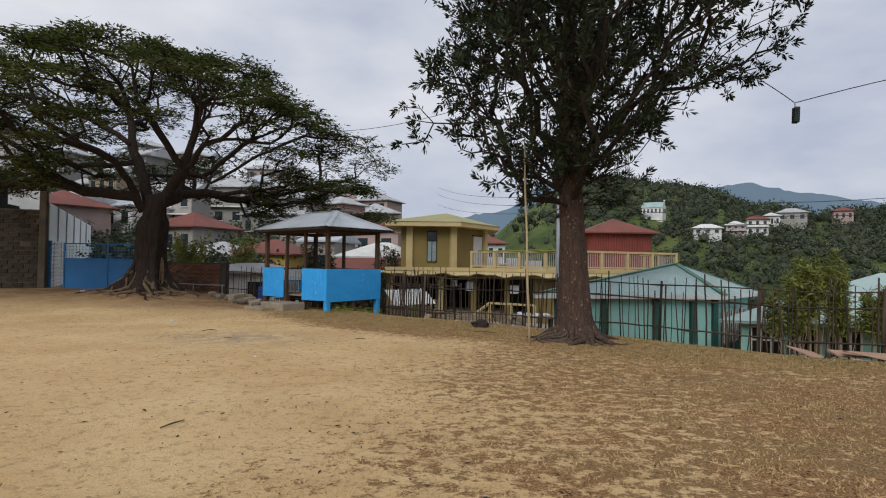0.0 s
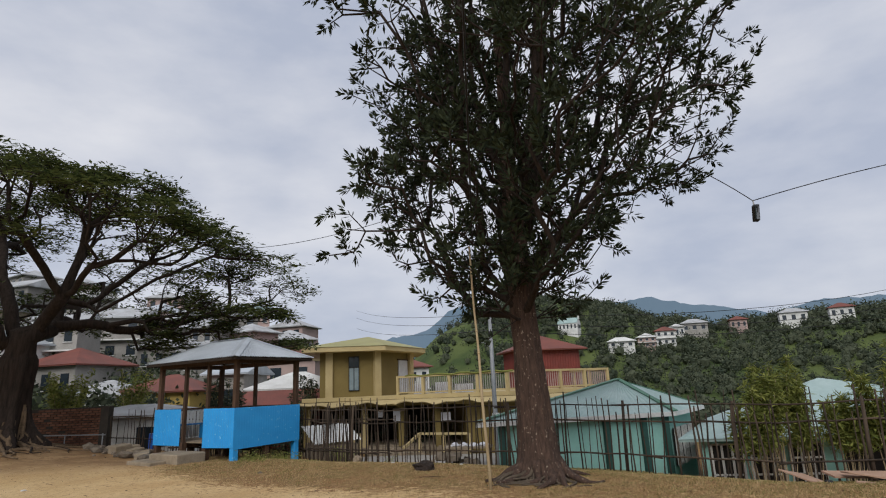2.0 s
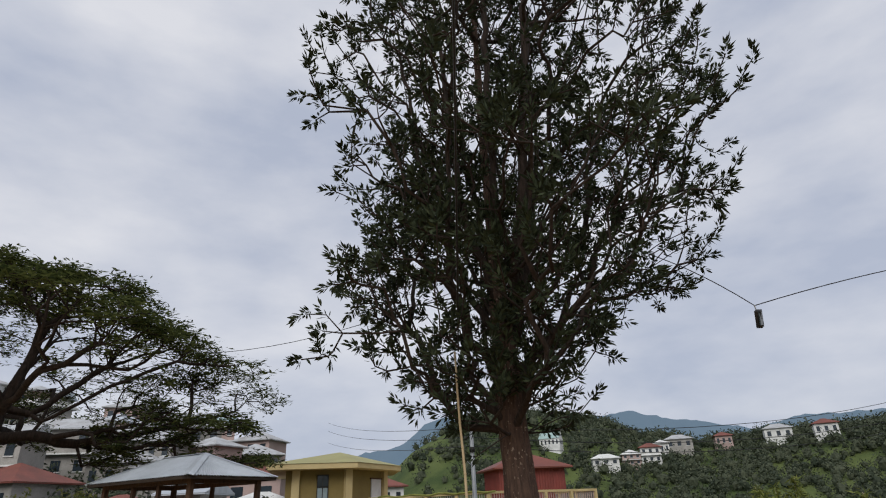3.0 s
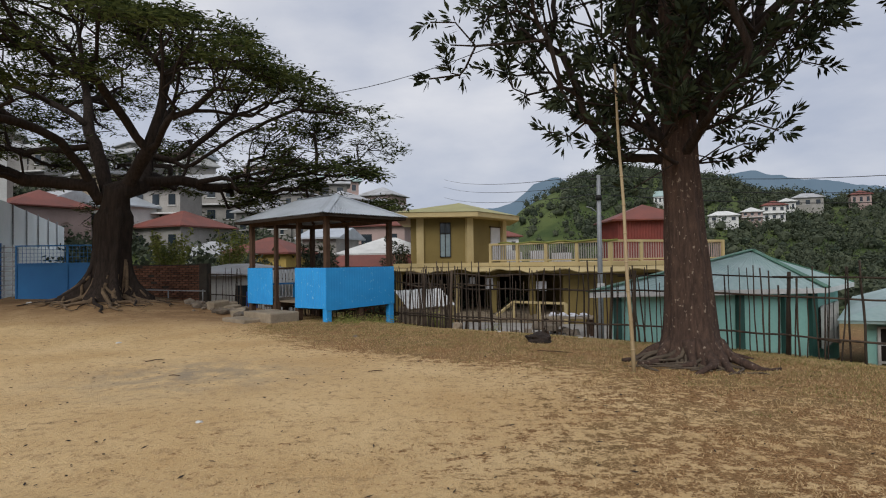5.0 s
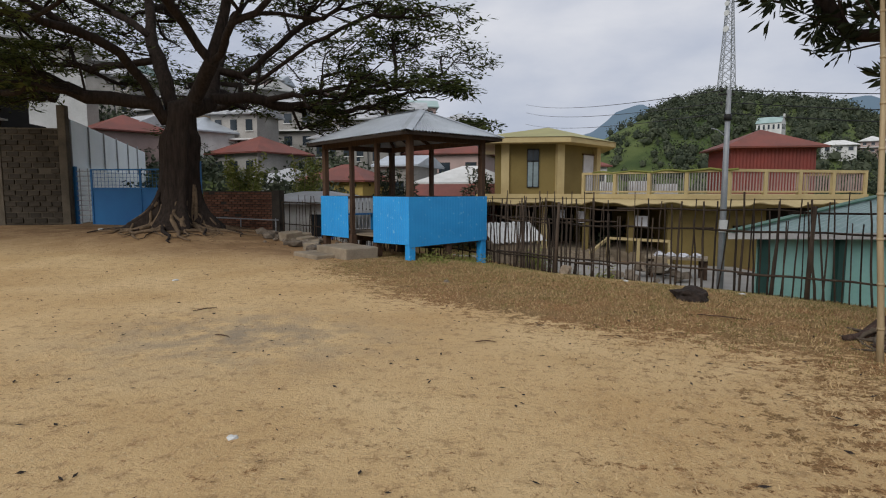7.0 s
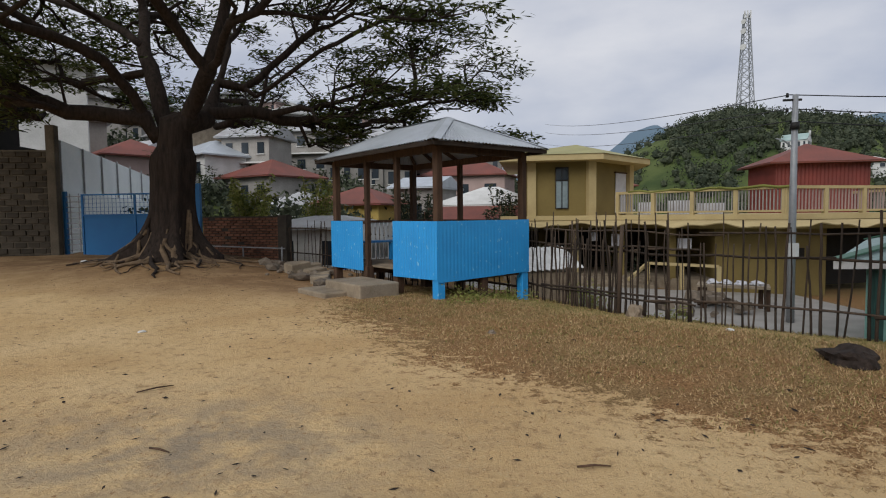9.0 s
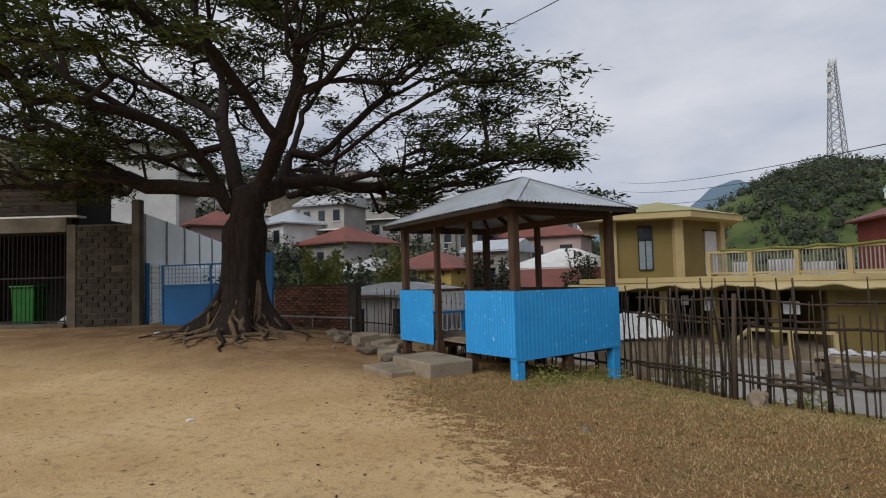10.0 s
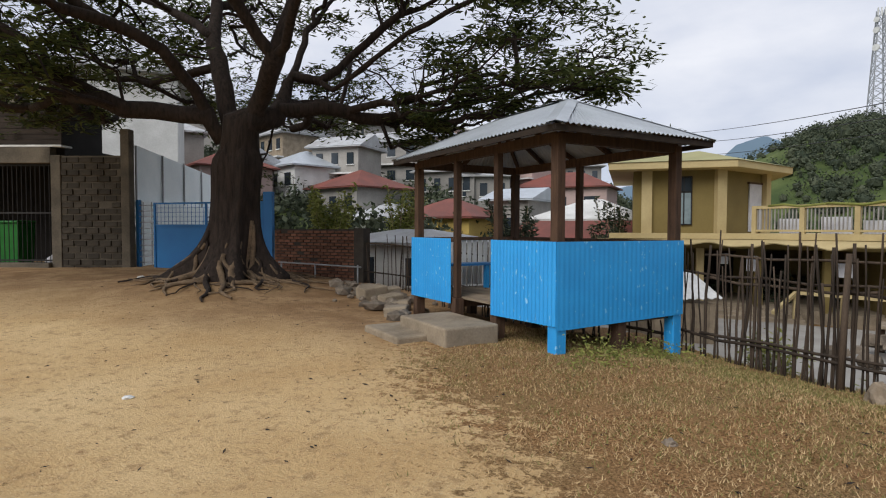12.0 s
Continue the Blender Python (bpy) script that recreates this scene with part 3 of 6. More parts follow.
def rain_tree():
    """The old spreading tree with an umbrella crown on buttressed roots."""
    rng = random.Random(11)
    x0, y0 = -11.65, 22.6
    z0 = land(x0, y0)
    targets = []

    def pad(x, y, z, wide, count, slope=0.0):
        """A flat spray of twig ends, falling away from the middle of the crown."""
        out = Vector((x - x0, y - y0, 0))
        out = out.normalized() if out.length > 0.1 else Vector((1, 0, 0))
        for _ in range(count):
            a, q = rng.uniform(0, 2 * math.pi), wide * math.sqrt(rng.random()) * rng.uniform(0.7, 1.15)
            dx, dy = q * math.cos(a), q * math.sin(a)
            targets.append((x + dx, y + dy, z - 0.22 * (q / wide) ** 2 - slope * (dx * out.x + dy * out.y) + rng.gauss(0, 0.07)))

    made = 0
    while made < 255:
        a, q = rng.uniform(0, 2 * math.pi), math.sqrt(rng.random())
        reach = 9.6 + 0.8 * math.sin(3 * a + 1) + 0.6 * math.sin(5 * a)
        x, y = -12.6 + reach * q * math.cos(a), 23.6 + reach * 0.9 * q * math.sin(a)
        if x > -3.0 or (y < 23.5 and x + 0.85 * (23.5 - y) > -3.4):
            continue
        top = 10.35 - 4.0 * q ** 1.75 + 0.9 * noise.noise((x * 0.3, y * 0.3, 7.0)) + 0.4 * noise.noise((x * 0.9, y * 0.9, 3.0))
        drop = rng.choice((0.0, 0.0, 0.1, 0.25, 0.5, 0.9, 1.4, 2.1))
        pad(x, y, top - drop, rng.uniform(0.6, 1.15), 19, 0.1 + 0.25 * q)
        made += 1
    # the low bough that reaches over behind the gazebo, and the one over the block wall
    for k in range(24):
        t = (k + rng.random()) / 24
        pad(-8.6 + 5.6 * t, 24.8 + rng.gauss(0, 0.9) - 0.2 * t, 4.5 + 0.5 * math.sin(3.0 * t) + rng.gauss(0, 0.2) - 0.8 * (rng.random() < 0.25), rng.uniform(0.5, 0.9), 20)
    for k in range(24):
        t = (k + rng.random()) / 24
        pad(-13.2 - 6.8 * t, 21.4 + rng.gauss(0, 1.2) - 1.0 * t, 5.0 - 0.5 * t + rng.gauss(0, 0.4), rng.uniform(0.5, 1.0), 20, 0.15)
    # lower sprays under the crown
    for _ in range(40):
        a, q = rng.uniform(0, 2 * math.pi), 2.2 + 5.6 * math.sqrt(rng.random())
        x, y = -13.2 + q * math.cos(a), 23.4 + 0.8 * q * math.sin(a)
        if x < -11.0:
            pad(x, y, rng.uniform(4.5, 6.6), rng.uniform(0.45, 0.85), 16, 0.1)
    for k in range(5):
        pad(-4.0 + 0.36 * k, 25.2 + rng.gauss(0, 0.4), 3.75 + rng.gauss(0, 0.12), 0.42, 12)
    for _ in range(8):
        pad(rng.uniform(-9.0, -5.5), rng.uniform(24.5, 26.5), rng.uniform(3.5, 4.1), 0.4, 9)
    targets.sort(key=lambda p: math.dist(p, (x0, y0, z0 + 2.6)))
    limbs = [
        [(-11.9, 22.5, 3.7), (-12.1, 22.0, 4.6), (-12.3, 21.3, 5.3), (-12.9, 20.4, 5.7), (-13.2, 19.9, 6.0), (-13.7, 19.3, 6.3)],
        [(-11.7, 22.7, 4.0), (-12.2, 23.0, 5.2), (-12.9, 23.6, 6.4), (-13.5, 24.5, 7.8), (-14.8, 25.3, 9.3)],
        [(-12.8, 23.4, 6.3), (-14.3, 23.8, 7.2), (-16.1, 24.2, 8.0), (-18.7, 24.7, 8.9)],
        [(-11.1, 22.7, 4.0), (-10.6, 22.4, 4.6), (-9.6, 21.7, 5.3), (-8.9, 21.0, 5.9), (-8.3, 20.5, 6.3)],
        [(-10.8, 23.2, 4.2), (-10.9, 24.0, 5.3), (-11.2, 25.2, 6.8), (-11.2, 26.7, 8.3), (-10.9, 28.2, 9.7)],
        [(-10.8, 23.2, 4.3), (-9.9, 23.8, 4.4), (-8.8, 24.6, 4.2), (-7.3, 25.5, 4.6), (-5.7, 26.4, 5.1), (-4.2, 27.1, 5.6)],
        [(-10.2, 24.1, 5.1), (-9.6, 24.7, 5.9), (-8.6, 25.3, 7.0), (-8.3, 25.9, 8.0)],
        [(-9.8, 24.0, 4.9), (-8.7, 23.9, 5.5), (-7.4, 24.1, 6.3), (-6.1, 24.8, 7.1), (-4.3, 25.6, 7.0)],
    ]
    tree = grow((x0, y0, z0 - 0.2), (x0 + 0.3, y0, z0 + 3.4), 0.55, targets, rng, 0.5, 0.12, power=0.47, tip=0.0108, bare=0.62, limbs=limbs)
    ob = thing("rain_tree", x0, y0, z0, "old spreading rain tree with gnarled trunk and dark umbrella crown", "tree")
    thick, thin, leaves = Geo(), Geo(), Geo()
    nodes, parent, kids, load, radius = tree
    wood(thick, thin, tree)
    for i, p in enumerate(nodes):
        if kids[i] and load[i] > 1.5:
            continue
        d0 = (p - nodes[parent[i]]).normalized()
        d0.z *= 0.3
        n = 23 if not kids[i] else 8
        for _ in range(n):
            a = rng.uniform(0, 2 * math.pi)
            d = (Vector((math.cos(a), math.sin(a), rng.gauss(-0.12, 0.2))) + d0 * 0.6).normalized()
            q = p + Vector((rng.gauss(0, 0.2), rng.gauss(0, 0.2), rng.gauss(0, 0.055)))
            blade(leaves, q, d, rng.uniform(0.15, 0.34), rng.uniform(0.045, 0.095), Vector((rng.gauss(0, 0.35), rng.gauss(0, 0.35), 1)))
    # the trunk: fluted, flaring into buttresses
    trunk = Geo()
    n, rows = 40, 16
    for i in range(rows):
        t = i / (rows - 1)
        z = z0 - 0.25 + 3.3 * t
        for j in range(n):
            a = 2 * math.pi * j / n
            ridge = 0.30 * math.sin(5 * a + 0.6) + 0.22 * math.sin(8 * a + 2) + 0.12 * math.sin(13 * a)
            r = 0.45 + 0.1 * step(0.55, 1.0, t) + bole(3.3 * t - 0.25) * (1 + ridge) + 0.045 * math.sin(7 * a + 1.5 * t) + 0.03 * math.sin(13 * a - t) + 0.06 * noise.noise((3 * math.cos(a), 3 * math.sin(a), 2.5 * t))
            r *= 1 - 0.4 * step(0.82, 1.0, t)
            trunk.v.append((x0 + 0.27 * t + r * math.cos(a), y0 + r * math.sin(a), z))
    for i in range(rows - 1):
        for j in range(n):
            j2 = (j + 1) % n
            trunk.f.append((i * n + j, i * n + j2, (i + 1) * n + j2, (i + 1) * n + j))
    trunk.f.append(tuple((rows - 1) * n + j for j in range(n)))
    part("trunk", trunk, M_BARK, ob, smooth=True)
    part("limb", thick, M_BARK, ob, smooth=True)
    part("twig", thin, M_BARK, ob, smooth=True, kind="stuff")
    part("crown", leaves, M_LEAF_RAIN, ob, "feathery dark green foliage", kind="stuff")
    for k in range(74):
        a = 2 * math.pi * (k + rng.uniform(-0.6, 0.6)) / 74
        far, high = rng.choice((0.25, 0.5, 0.8, 1.1, 1.5)) * rng.uniform(0.8, 1.2), rng.choice((0.25, 0.4, 0.6, 0.8, 1.0)) * rng.uniform(0.8, 1.2)
        pts, rads = [], []
        thick = rng.choice((0.03, 0.04, 0.05, 0.075))
        for i in range(12):
            t = i / 11
            aa = a + 0.22 * math.sin(4.2 * t + k) + 0.1 * math.sin(11 * t + 2 * k) * t
            if t < 0.5:
                h = high * (1 - 2 * t) ** 1.25
                q = 0.42 + bole(h) * (1 + 0.30 * math.sin(5 * aa + 0.6) + 0.22 * math.sin(8 * aa + 2))
                z = z0 + h
            else:
                q = 1.2 + 0.15 * math.sin(5 * aa) + far * (2 * t - 1)
                z = 0.0
            x, y = x0 + 0.08 * max(z - z0, 0.0) + q * math.cos(aa), y0 + q * math.sin(aa)
            z = max(z, land(x, y) + 0.02 + 0.03 * rng.random())
            pts.append((x, y, z))
            rads.append(thick * (0.75 + 0.5 * t if t < 0.5 else 1.6 - 1.35 * t))
        part("root", Geo().tube(pts, rads, 6), M_ROOT if k % 5 else M_BARK, ob, "pale knotted surface root", smooth=True)


def silky_oak():
    """The tall tree in the field, its crown of upright boughs and fern-like leaves."""
    rng = random.Random(5)
    x0, y0 = 3.0, 12.8
    z0 = land(x0, y0)
    widths = [(3.4, 0.9), (4.3, 2.4), (6, 3.5), (8.6, 4.0), (11, 4.0), (14, 3.5), (17, 2.3), (19, 0.4)]
    targets = []

    def clump(x, y, z, count, wide=0.3):
        for _ in range(count):
            targets.append((x + rng.gauss(0, wide), y + rng.gauss(0, wide), z + rng.gauss(0, wide * 0.8)))

    made = 0
    while made < 690:
        z = rng.choice((rng.uniform(3.6, 18.8), rng.uniform(3.6, 18.8), rng.uniform(3.6, 9.5)))
        a = rng.uniform(0, 2 * math.pi)
        w = profile(widths, z) * (1 + 0.2 * math.sin(3 * a + z) + 0.12 * math.sin(7 * a - 1.7 * z))
        q = w * (0.1 + 0.95 * rng.random() ** 0.62)
        if z < 7 and rng.random() > (0.55 if math.cos(a) < 0.1 else 0.3) + 0.45 * step(4, 7, z):
            continue
        if math.cos(a) > 0.1 and z < 8.5:
            q *= 0.5 + 0.5 * step(3.8, 8.5, z)
        clump(x0 + q * math.cos(a) + 0.5 * (z > 6), y0 + q * math.sin(a), z - 0.1 * q, rng.choice((5, 7, 9)), rng.uniform(0.18, 0.34))
        made += 1
    clump(x0 - 1.0, y0 - 0.2, 3.1, 14)
    clump(x0 + 0.9, y0, 3.25, 12)
    for _ in range(10):
        clump(x0 + 4.9 + rng.gauss(0, 0.35), y0 + rng.gauss(0, 0.4), rng.uniform(9.5, 12.8), 6)
    targets.sort(key=lambda p: math.dist(p, (x0, y0, p[2])) + 0.02 * p[2])
    stems = []
    for k in range(10):
        a, far, high = 2.4 * k, rng.uniform(0.9, 2.3), rng.uniform(10.5, 16.5)
        foot = 4.4 + 0.16 * k
        stems.append([(x0 - 0.1 + far * u * math.cos(a + 0.3 * u), y0 + far * u * math.sin(a + 0.3 * u), foot + (high - foot) * v) for u, v in ((0.12, 0.04), (0.45, 0.2), (0.7, 0.45), (0.88, 0.72), (1.0, 1.0))])
    tree = grow((x0, y0, z0 - 0.2), (x0 - 0.15, y0, 15.8), 0.34, targets, rng, 0.4, 0.10, power=0.43, tip=0.0115, lean=(-0.2, 0, 0), bare=0.2, limbs=stems)
    ob = thing("silky_oak_tree", x0, y0, z0, "tall dark evergreen tree with reddish furrowed trunk and root flare", "tree")
    thick, thin, leaves = Geo(), Geo(), Geo()
    nodes, parent, kids, load, radius = tree
    nt = int(16.0 / 0.4)
    for line in chains(*tree):
        if line[0] == 0:
            continue
        r = [min(radius[q], 0.11) for q in line]
        r[0] = min(r[0], r[min(1, len(r) - 1)] * 1.2)
        (thick if r[0] > 0.035 else thin).tube([nodes[q] for q in line], r, 7 if r[0] > 0.035 else 4, False)
    for i, p in enumerate(nodes):
        if i <= nt or load[i] > 2.5:
            continue
        d0 = (p - nodes[parent[i]]).normalized()
        end = not kids[i]
        # a shoot with its leaves standing off all round it
        shoot = (d0 + Vector((rng.gauss(0, 0.35), rng.gauss(0, 0.35), rng.gauss(0.1, 0.35)))).normalized()
        for k in range(36 if end else 13):
            u = rng.random()
            off = Vector((rng.gauss(0, 1), rng.gauss(0, 1), rng.gauss(0, 1)))
            off = (off - shoot * off.dot(shoot)).normalized()
            d = (shoot * (0.25 + 0.9 * u) + off * (1.05 - 0.6 * u)).normalized()
            q = p + shoot * (0.34 * u - 0.12) + off * 0.02
            blade(leaves, q, d, rng.uniform(0.10, 0.21), rng.uniform(0.03, 0.062), Vector((rng.gauss(0, 1), rng.gauss(0, 1), rng.gauss(0, 1))))
    trunk = Geo()
    n, rows = 36, 60
    for i in range(rows):
        t = (i / (rows - 1)) ** 1.25
        z = z0 - 0.2 + 17.6 * t
        h = z - z0
        for j in range(n):
            a = 2 * math.pi * j / n
            flare = 0.22 * math.exp(-4.6 * max(h, 0)) * (1 + 0.5 * math.sin(4 * a + 0.5) + 0.3 * math.sin(7 * a))
            r = 0.335 * (1 - 0.22 * min(1.0, max(h, 0) / 5)) * (1 - 0.55 * step(4.6, 7.5, h)) * (1 - 0.75 * t) + 0.05 * math.exp(-0.7 * max(h, 0)) + flare + 0.018 * math.sin(9 * a + 0.5 * h) + 0.03 * noise.noise((2.5 * math.cos(a), 2.5 * math.sin(a), h * 1.4))
            trunk.v.append((x0 - 0.15 * t - 0.2 * math.sin(math.pi * t) + r * math.cos(a), y0 + r * math.sin(a), z))
    for i in range(rows - 1):
        for j in range(n):
            j2 = (j + 1) % n
            trunk.f.append((i * n + j, i * n + j2, (i + 1) * n + j2, (i + 1) * n + j))
    trunk.f.append(tuple((rows - 1) * n + j for j in range(n)))
    part("trunk", trunk, M_BARK_RED, ob, smooth=True)
    part("bough", thick, M_BARK, ob, smooth=True)
    part("twig", thin, M_BARK, ob, smooth=True, kind="stuff")
    part("crown", leaves, M_LEAF_OAK, ob, "dark grey-green fern-like leaves", kind="stuff")
    # stout buttress roots, and a tangle of thin ones on the side of the pole
    for k in range(34):
        stout = k < 11
        a = 2 * math.pi * (k + rng.uniform(-0.3, 0.3)) / 11 if stout else rng.gauss(3.9, 0.55)
        far = rng.uniform(0.45, 1.0) if stout else rng.uniform(0.5, 1.15)
        high, girth = (0.32, 0.10) if stout else (rng.uniform(0.08, 0.34), rng.uniform(0.025, 0.05))
        pts, rads = [], []
        for i in range(9):
            t = i / 8
            q = 0.34 + (far - 0.2) * t
            aa = a + (0.35 if stout else 0.6) * math.sin(3.0 * t + k) * t
            x, y = x0 + q * math.cos(aa), y0 + q * math.sin(aa)
            pts.append((x, y, land(x, y) + high * math.exp(-3.2 * t) + 0.02 * math.sin(9 * t + k)))
            rads.append(girth * (1.0 - 0.75 * t) * (1 + 0.15 * math.sin(11 * t + 2 * k)))
        part("root", Geo().tube(pts, rads, 7), M_BARK_RED if stout else M_ROOT_GREY, ob, "gnarled surface root", smooth=True)


rain_tree()
silky_oak()


def far_woods():
    """Trees and scrub on the slopes, and those along the crest."""
    rng = random.Random(3)
    g = Geo()
    shapes = []
    for k in range(8):
        bm = bmesh.new()
        bmesh.ops.create_icosphere(bm, subdivisions=1, radius=0.8)
        for q in bm.verts:
            q.co *= 1 + 0.5 * noise.noise(q.co * 1.6 + Vector((k * 7.0, 0, 0))) + 0.35 * noise.noise(q.co * 4.5 + Vector((0, k * 3.0, 0)))
        bm.verts.index_update()
        shapes.append(([tuple(q.co) for q in bm.verts], [tuple(q.index for q in face.verts) for face in bm.faces]))
        bm.free()
    made = 0
    while made < 5600:
        b, r = rng.uniform(-62, 56), rng.uniform(38, 270)
        if made % 3 == 0:
            b, r = rng.uniform(-58, -3), rng.uniform(38, 115)
        if b < -3 and r < 62 and rng.random() < 0.5:
            made += 1
            continue
        if b < 2 and r > 150:
            continue
        if made % 3 == 1:
            b, r = rng.uniform(8, 56), rng.uniform(75, 215)
        if 4 < b < 11 and rng.random() < 0.6:
            continue
        x, y = r * math.sin(radians(b)), r * math.cos(radians(b))
        z = land(x, y)
        size = rng.uniform(0.6, 1.9) * (0.55 + r / 300)
        shape = shapes[made % len(shapes)]
        turn, tall = rng.uniform(0, 6.3), rng.uniform(0.75, 1.25)
        c, sn, k = math.cos(turn) * size, math.sin(turn) * size, len(g.v)
        g.v += [(x + 0.72 * (c * u - sn * v), y + 0.72 * (sn * u + c * v), z + size * (0.55 + 0.72 * tall * w)) for u, v, w in shape[0]]
        g.f += [tuple(k + i for i in q) for q in shape[1]]
        if r < 75:
            del g.v[k:], g.f[-len(shape[1]):]
        for _ in range(110 if r < 75 else 56):
            d = Vector((rng.gauss(0, 1), rng.gauss(0, 1), rng.gauss(0.35, 0.8))).normalized()
            p = Vector((x, y, z + size * 0.6)) + d * size * (rng.uniform(0.3, 1.2) if r < 75 else rng.uniform(0.5, 1.25))
            n1 = Vector((rng.gauss(0, 1), rng.gauss(0, 1), rng.gauss(0, 1))).normalized()
            blade(g, p, n1, size * rng.uniform(0.2, 0.42), size * rng.uniform(0.15, 0.3), d)
        made += 1
    solid("far_woods", g, M_LEAF_FAR, "dark green trees and scrub covering the hill slopes", "trees", kind="stuff")


far_woods()

# ---- gazebo ----
GA = Vector((-3.73, 18.58, 0))
GU = Vector((math.cos(radians(47.46)), math.sin(radians(47.46)), 0))
GV = Vector((-GU.y, GU.x, 0))
G_DEEP, G_WIDE, G_RAIL, G_SKIRT, G_FLOOR, G_EAVE = 2.11, 3.70, 1.39, 0.36, 0.45, 2.76


def gz(u, v, z):
    p = GA + GU * u + GV * v
    return (p.x, p.y, z)


def gazebo():
    gx, gy, _ = gz(G_DEEP / 2, G_WIDE / 2, 0)
    ob = thing("gazebo", gx, gy, land(gx, gy), "open wooden gazebo with blue corrugated panels and zinc roof", "gazebo")
    yaw = math.degrees(math.atan2(GU.y, GU.x))
    spots = [(0, 0), (G_DEEP, 0), (0, G_WIDE), (G_DEEP, G_WIDE), (0, 1.26), (0, 2.375), (G_DEEP, 1.9)]
    for k, (u, v) in enumerate(spots):
        w = 0.13 if k < 4 else 0.10
        x, y, _ = gz(u, v, 0)
        foot = land(x, y) - 0.1
        bevelled(part("post", Geo().box((x, y, (G_EAVE - 0.06 + G_FLOOR) / 2), (w, w, G_EAVE - 0.06 - G_FLOOR), yaw), M_WOOD, ob), 0.008, 1)
        if k in (0, 1):
            bevelled(part("stilt", Geo().box((x, y, (foot + G_FLOOR) / 2), (0.165, 0.165, G_FLOOR - foot), yaw), M_BLUE, ob, "blue-painted post foot"), 0.01, 1)
        else:
            part("stilt", Geo().box((x, y, (foot + G_FLOOR) / 2), (0.15, 0.15, G_FLOOR - foot), yaw), M_WOOD, ob)
    for u, v in ((1.05, 0), (1.05, 1.8), (1.05, 3.6)):
        x, y, _ = gz(u, v, 0)
        foot = land(x, y) - 0.1
        part("stilt", Geo().box((x, y, (foot + G_FLOOR) / 2), (0.14, 0.14, G_FLOOR - foot - 0.07), yaw), M_WOOD, ob)
    # floor: joists and boards
    for v in (0.05, 1.2, 2.4, 3.65):
        part("joist", Geo().beam(gz(0.0, v, G_FLOOR - 0.09), gz(G_DEEP, v, G_FLOOR - 0.09), 0.08, 0.12), M_WOOD, ob)
    n = 14
    for i in range(n):
        u = 0.06 + (G_DEEP - 0.1) * (i + 0.5) / n
        part("floorboard", Geo().beam(gz(u, 0.0, G_FLOOR), gz(u, G_WIDE, G_FLOOR), (G_DEEP - 0.1) / n - 0.008, 0.035), M_PLANK, ob)
    # corrugated skirts
    out = 0.10

    def skirt(a, b, waves, sag=0.0, deep=0.010):
        p, q = gz(*a, 0), gz(*b, 0)
        g = Geo().ridged((p[0], p[1], G_SKIRT), (q[0], q[1], G_SKIRT - sag), (q[0], q[1], G_RAIL), (p[0], p[1], G_RAIL), waves, deep, 4)
        return part("panel", g, M_BLUE, ob, "bright blue corrugated sheet", smooth=True)

    skirt((-out, 2.375 + 0.03), (-out, G_WIDE + 0.1), 17)
    skirt((-out, -out), (-out, 1.26 + 0.03), 18, 0.03)
    skirt((G_DEEP + 0.08, -out), (-out, -out), 28, 0.05, 0.0022)
    for a, b in (((0, 0), (0, 1.26)), ((0, 2.375), (0, G_WIDE)), ((0, 0), (G_DEEP, 0)), ((G_DEEP, 0), (G_DEEP, G_WIDE)), ((0, G_WIDE), (G_DEEP, G_WIDE))):
        part("rail", Geo().beam(gz(*a, G_RAIL - 0.03), gz(*b, G_RAIL - 0.03), 0.07, 0.06), M_WOOD, ob)
    # grey slatted sides at the back
    for k in range(30):
        v = 0.08 + (G_WIDE - 0.1) * k / 29
        part("slat", Geo().box(gz(G_DEEP, v, 0.93), (0.02, 0.075, 0.86), yaw), M_WHITE, ob, "grey-white upright slat")
    for k in range(17):
        u = 0.1 + (G_DEEP - 0.2) * k / 16
        part("slat", Geo().box(gz(u, G_WIDE, 0.93), (0.075, 0.02, 0.86), yaw), M_WHITE, ob, "grey-white upright slat")
    # built-in bench round the back
    part("bench_seat", Geo().beam(gz(G_DEEP - 0.25, 0.15, 0.90), gz(G_DEEP - 0.25, G_WIDE - 0.1, 0.90), 0.36, 0.04), M_BLUE_GATE, ob, "dull blue bench board")
    part("bench_seat", Geo().beam(gz(0.15, G_WIDE - 0.25, 0.90), gz(G_DEEP - 0.1, G_WIDE - 0.25, 0.90), 0.36, 0.04), M_BLUE_GATE, ob, "dull blue bench board")
    for u, v in ((G_DEEP - 0.36, 0.3), (G_DEEP - 0.36, 1.5), (G_DEEP - 0.36, 2.7), (0.25, G_WIDE - 0.36), (1.2, G_WIDE - 0.36)):
        part("bench_leg", Geo().box(gz(u, v, 0.675), (0.08, 0.08, 0.42), yaw), M_BLUE, ob)
    # roof
    o, zr = 0.37, 3.42
    c = [gz(-o, -o, G_EAVE), gz(G_DEEP + o, -o, G_EAVE), gz(G_DEEP + o, G_WIDE + o, G_EAVE), gz(-o, G_WIDE + o, G_EAVE)]
    half = G_DEEP / 2
    r0, r1 = gz(half, 1.0, zr), gz(half, G_WIDE - 1.0, zr)

    def slope(a, b, d, e, waves):
        """A sheet from the eave a-b up to the ridge e-d (d over b)."""
        g = Geo().ridged(a, b, d, e, waves, 0.012, 3, 0.006)
        return part("roof_sheet", g, M_ZINC, ob, "grey zinc corrugated roof sheet", smooth=True)

    slope(c[0], c[1], r0, r0, 34)
    slope(c[1], c[2], r1, r0, 52)
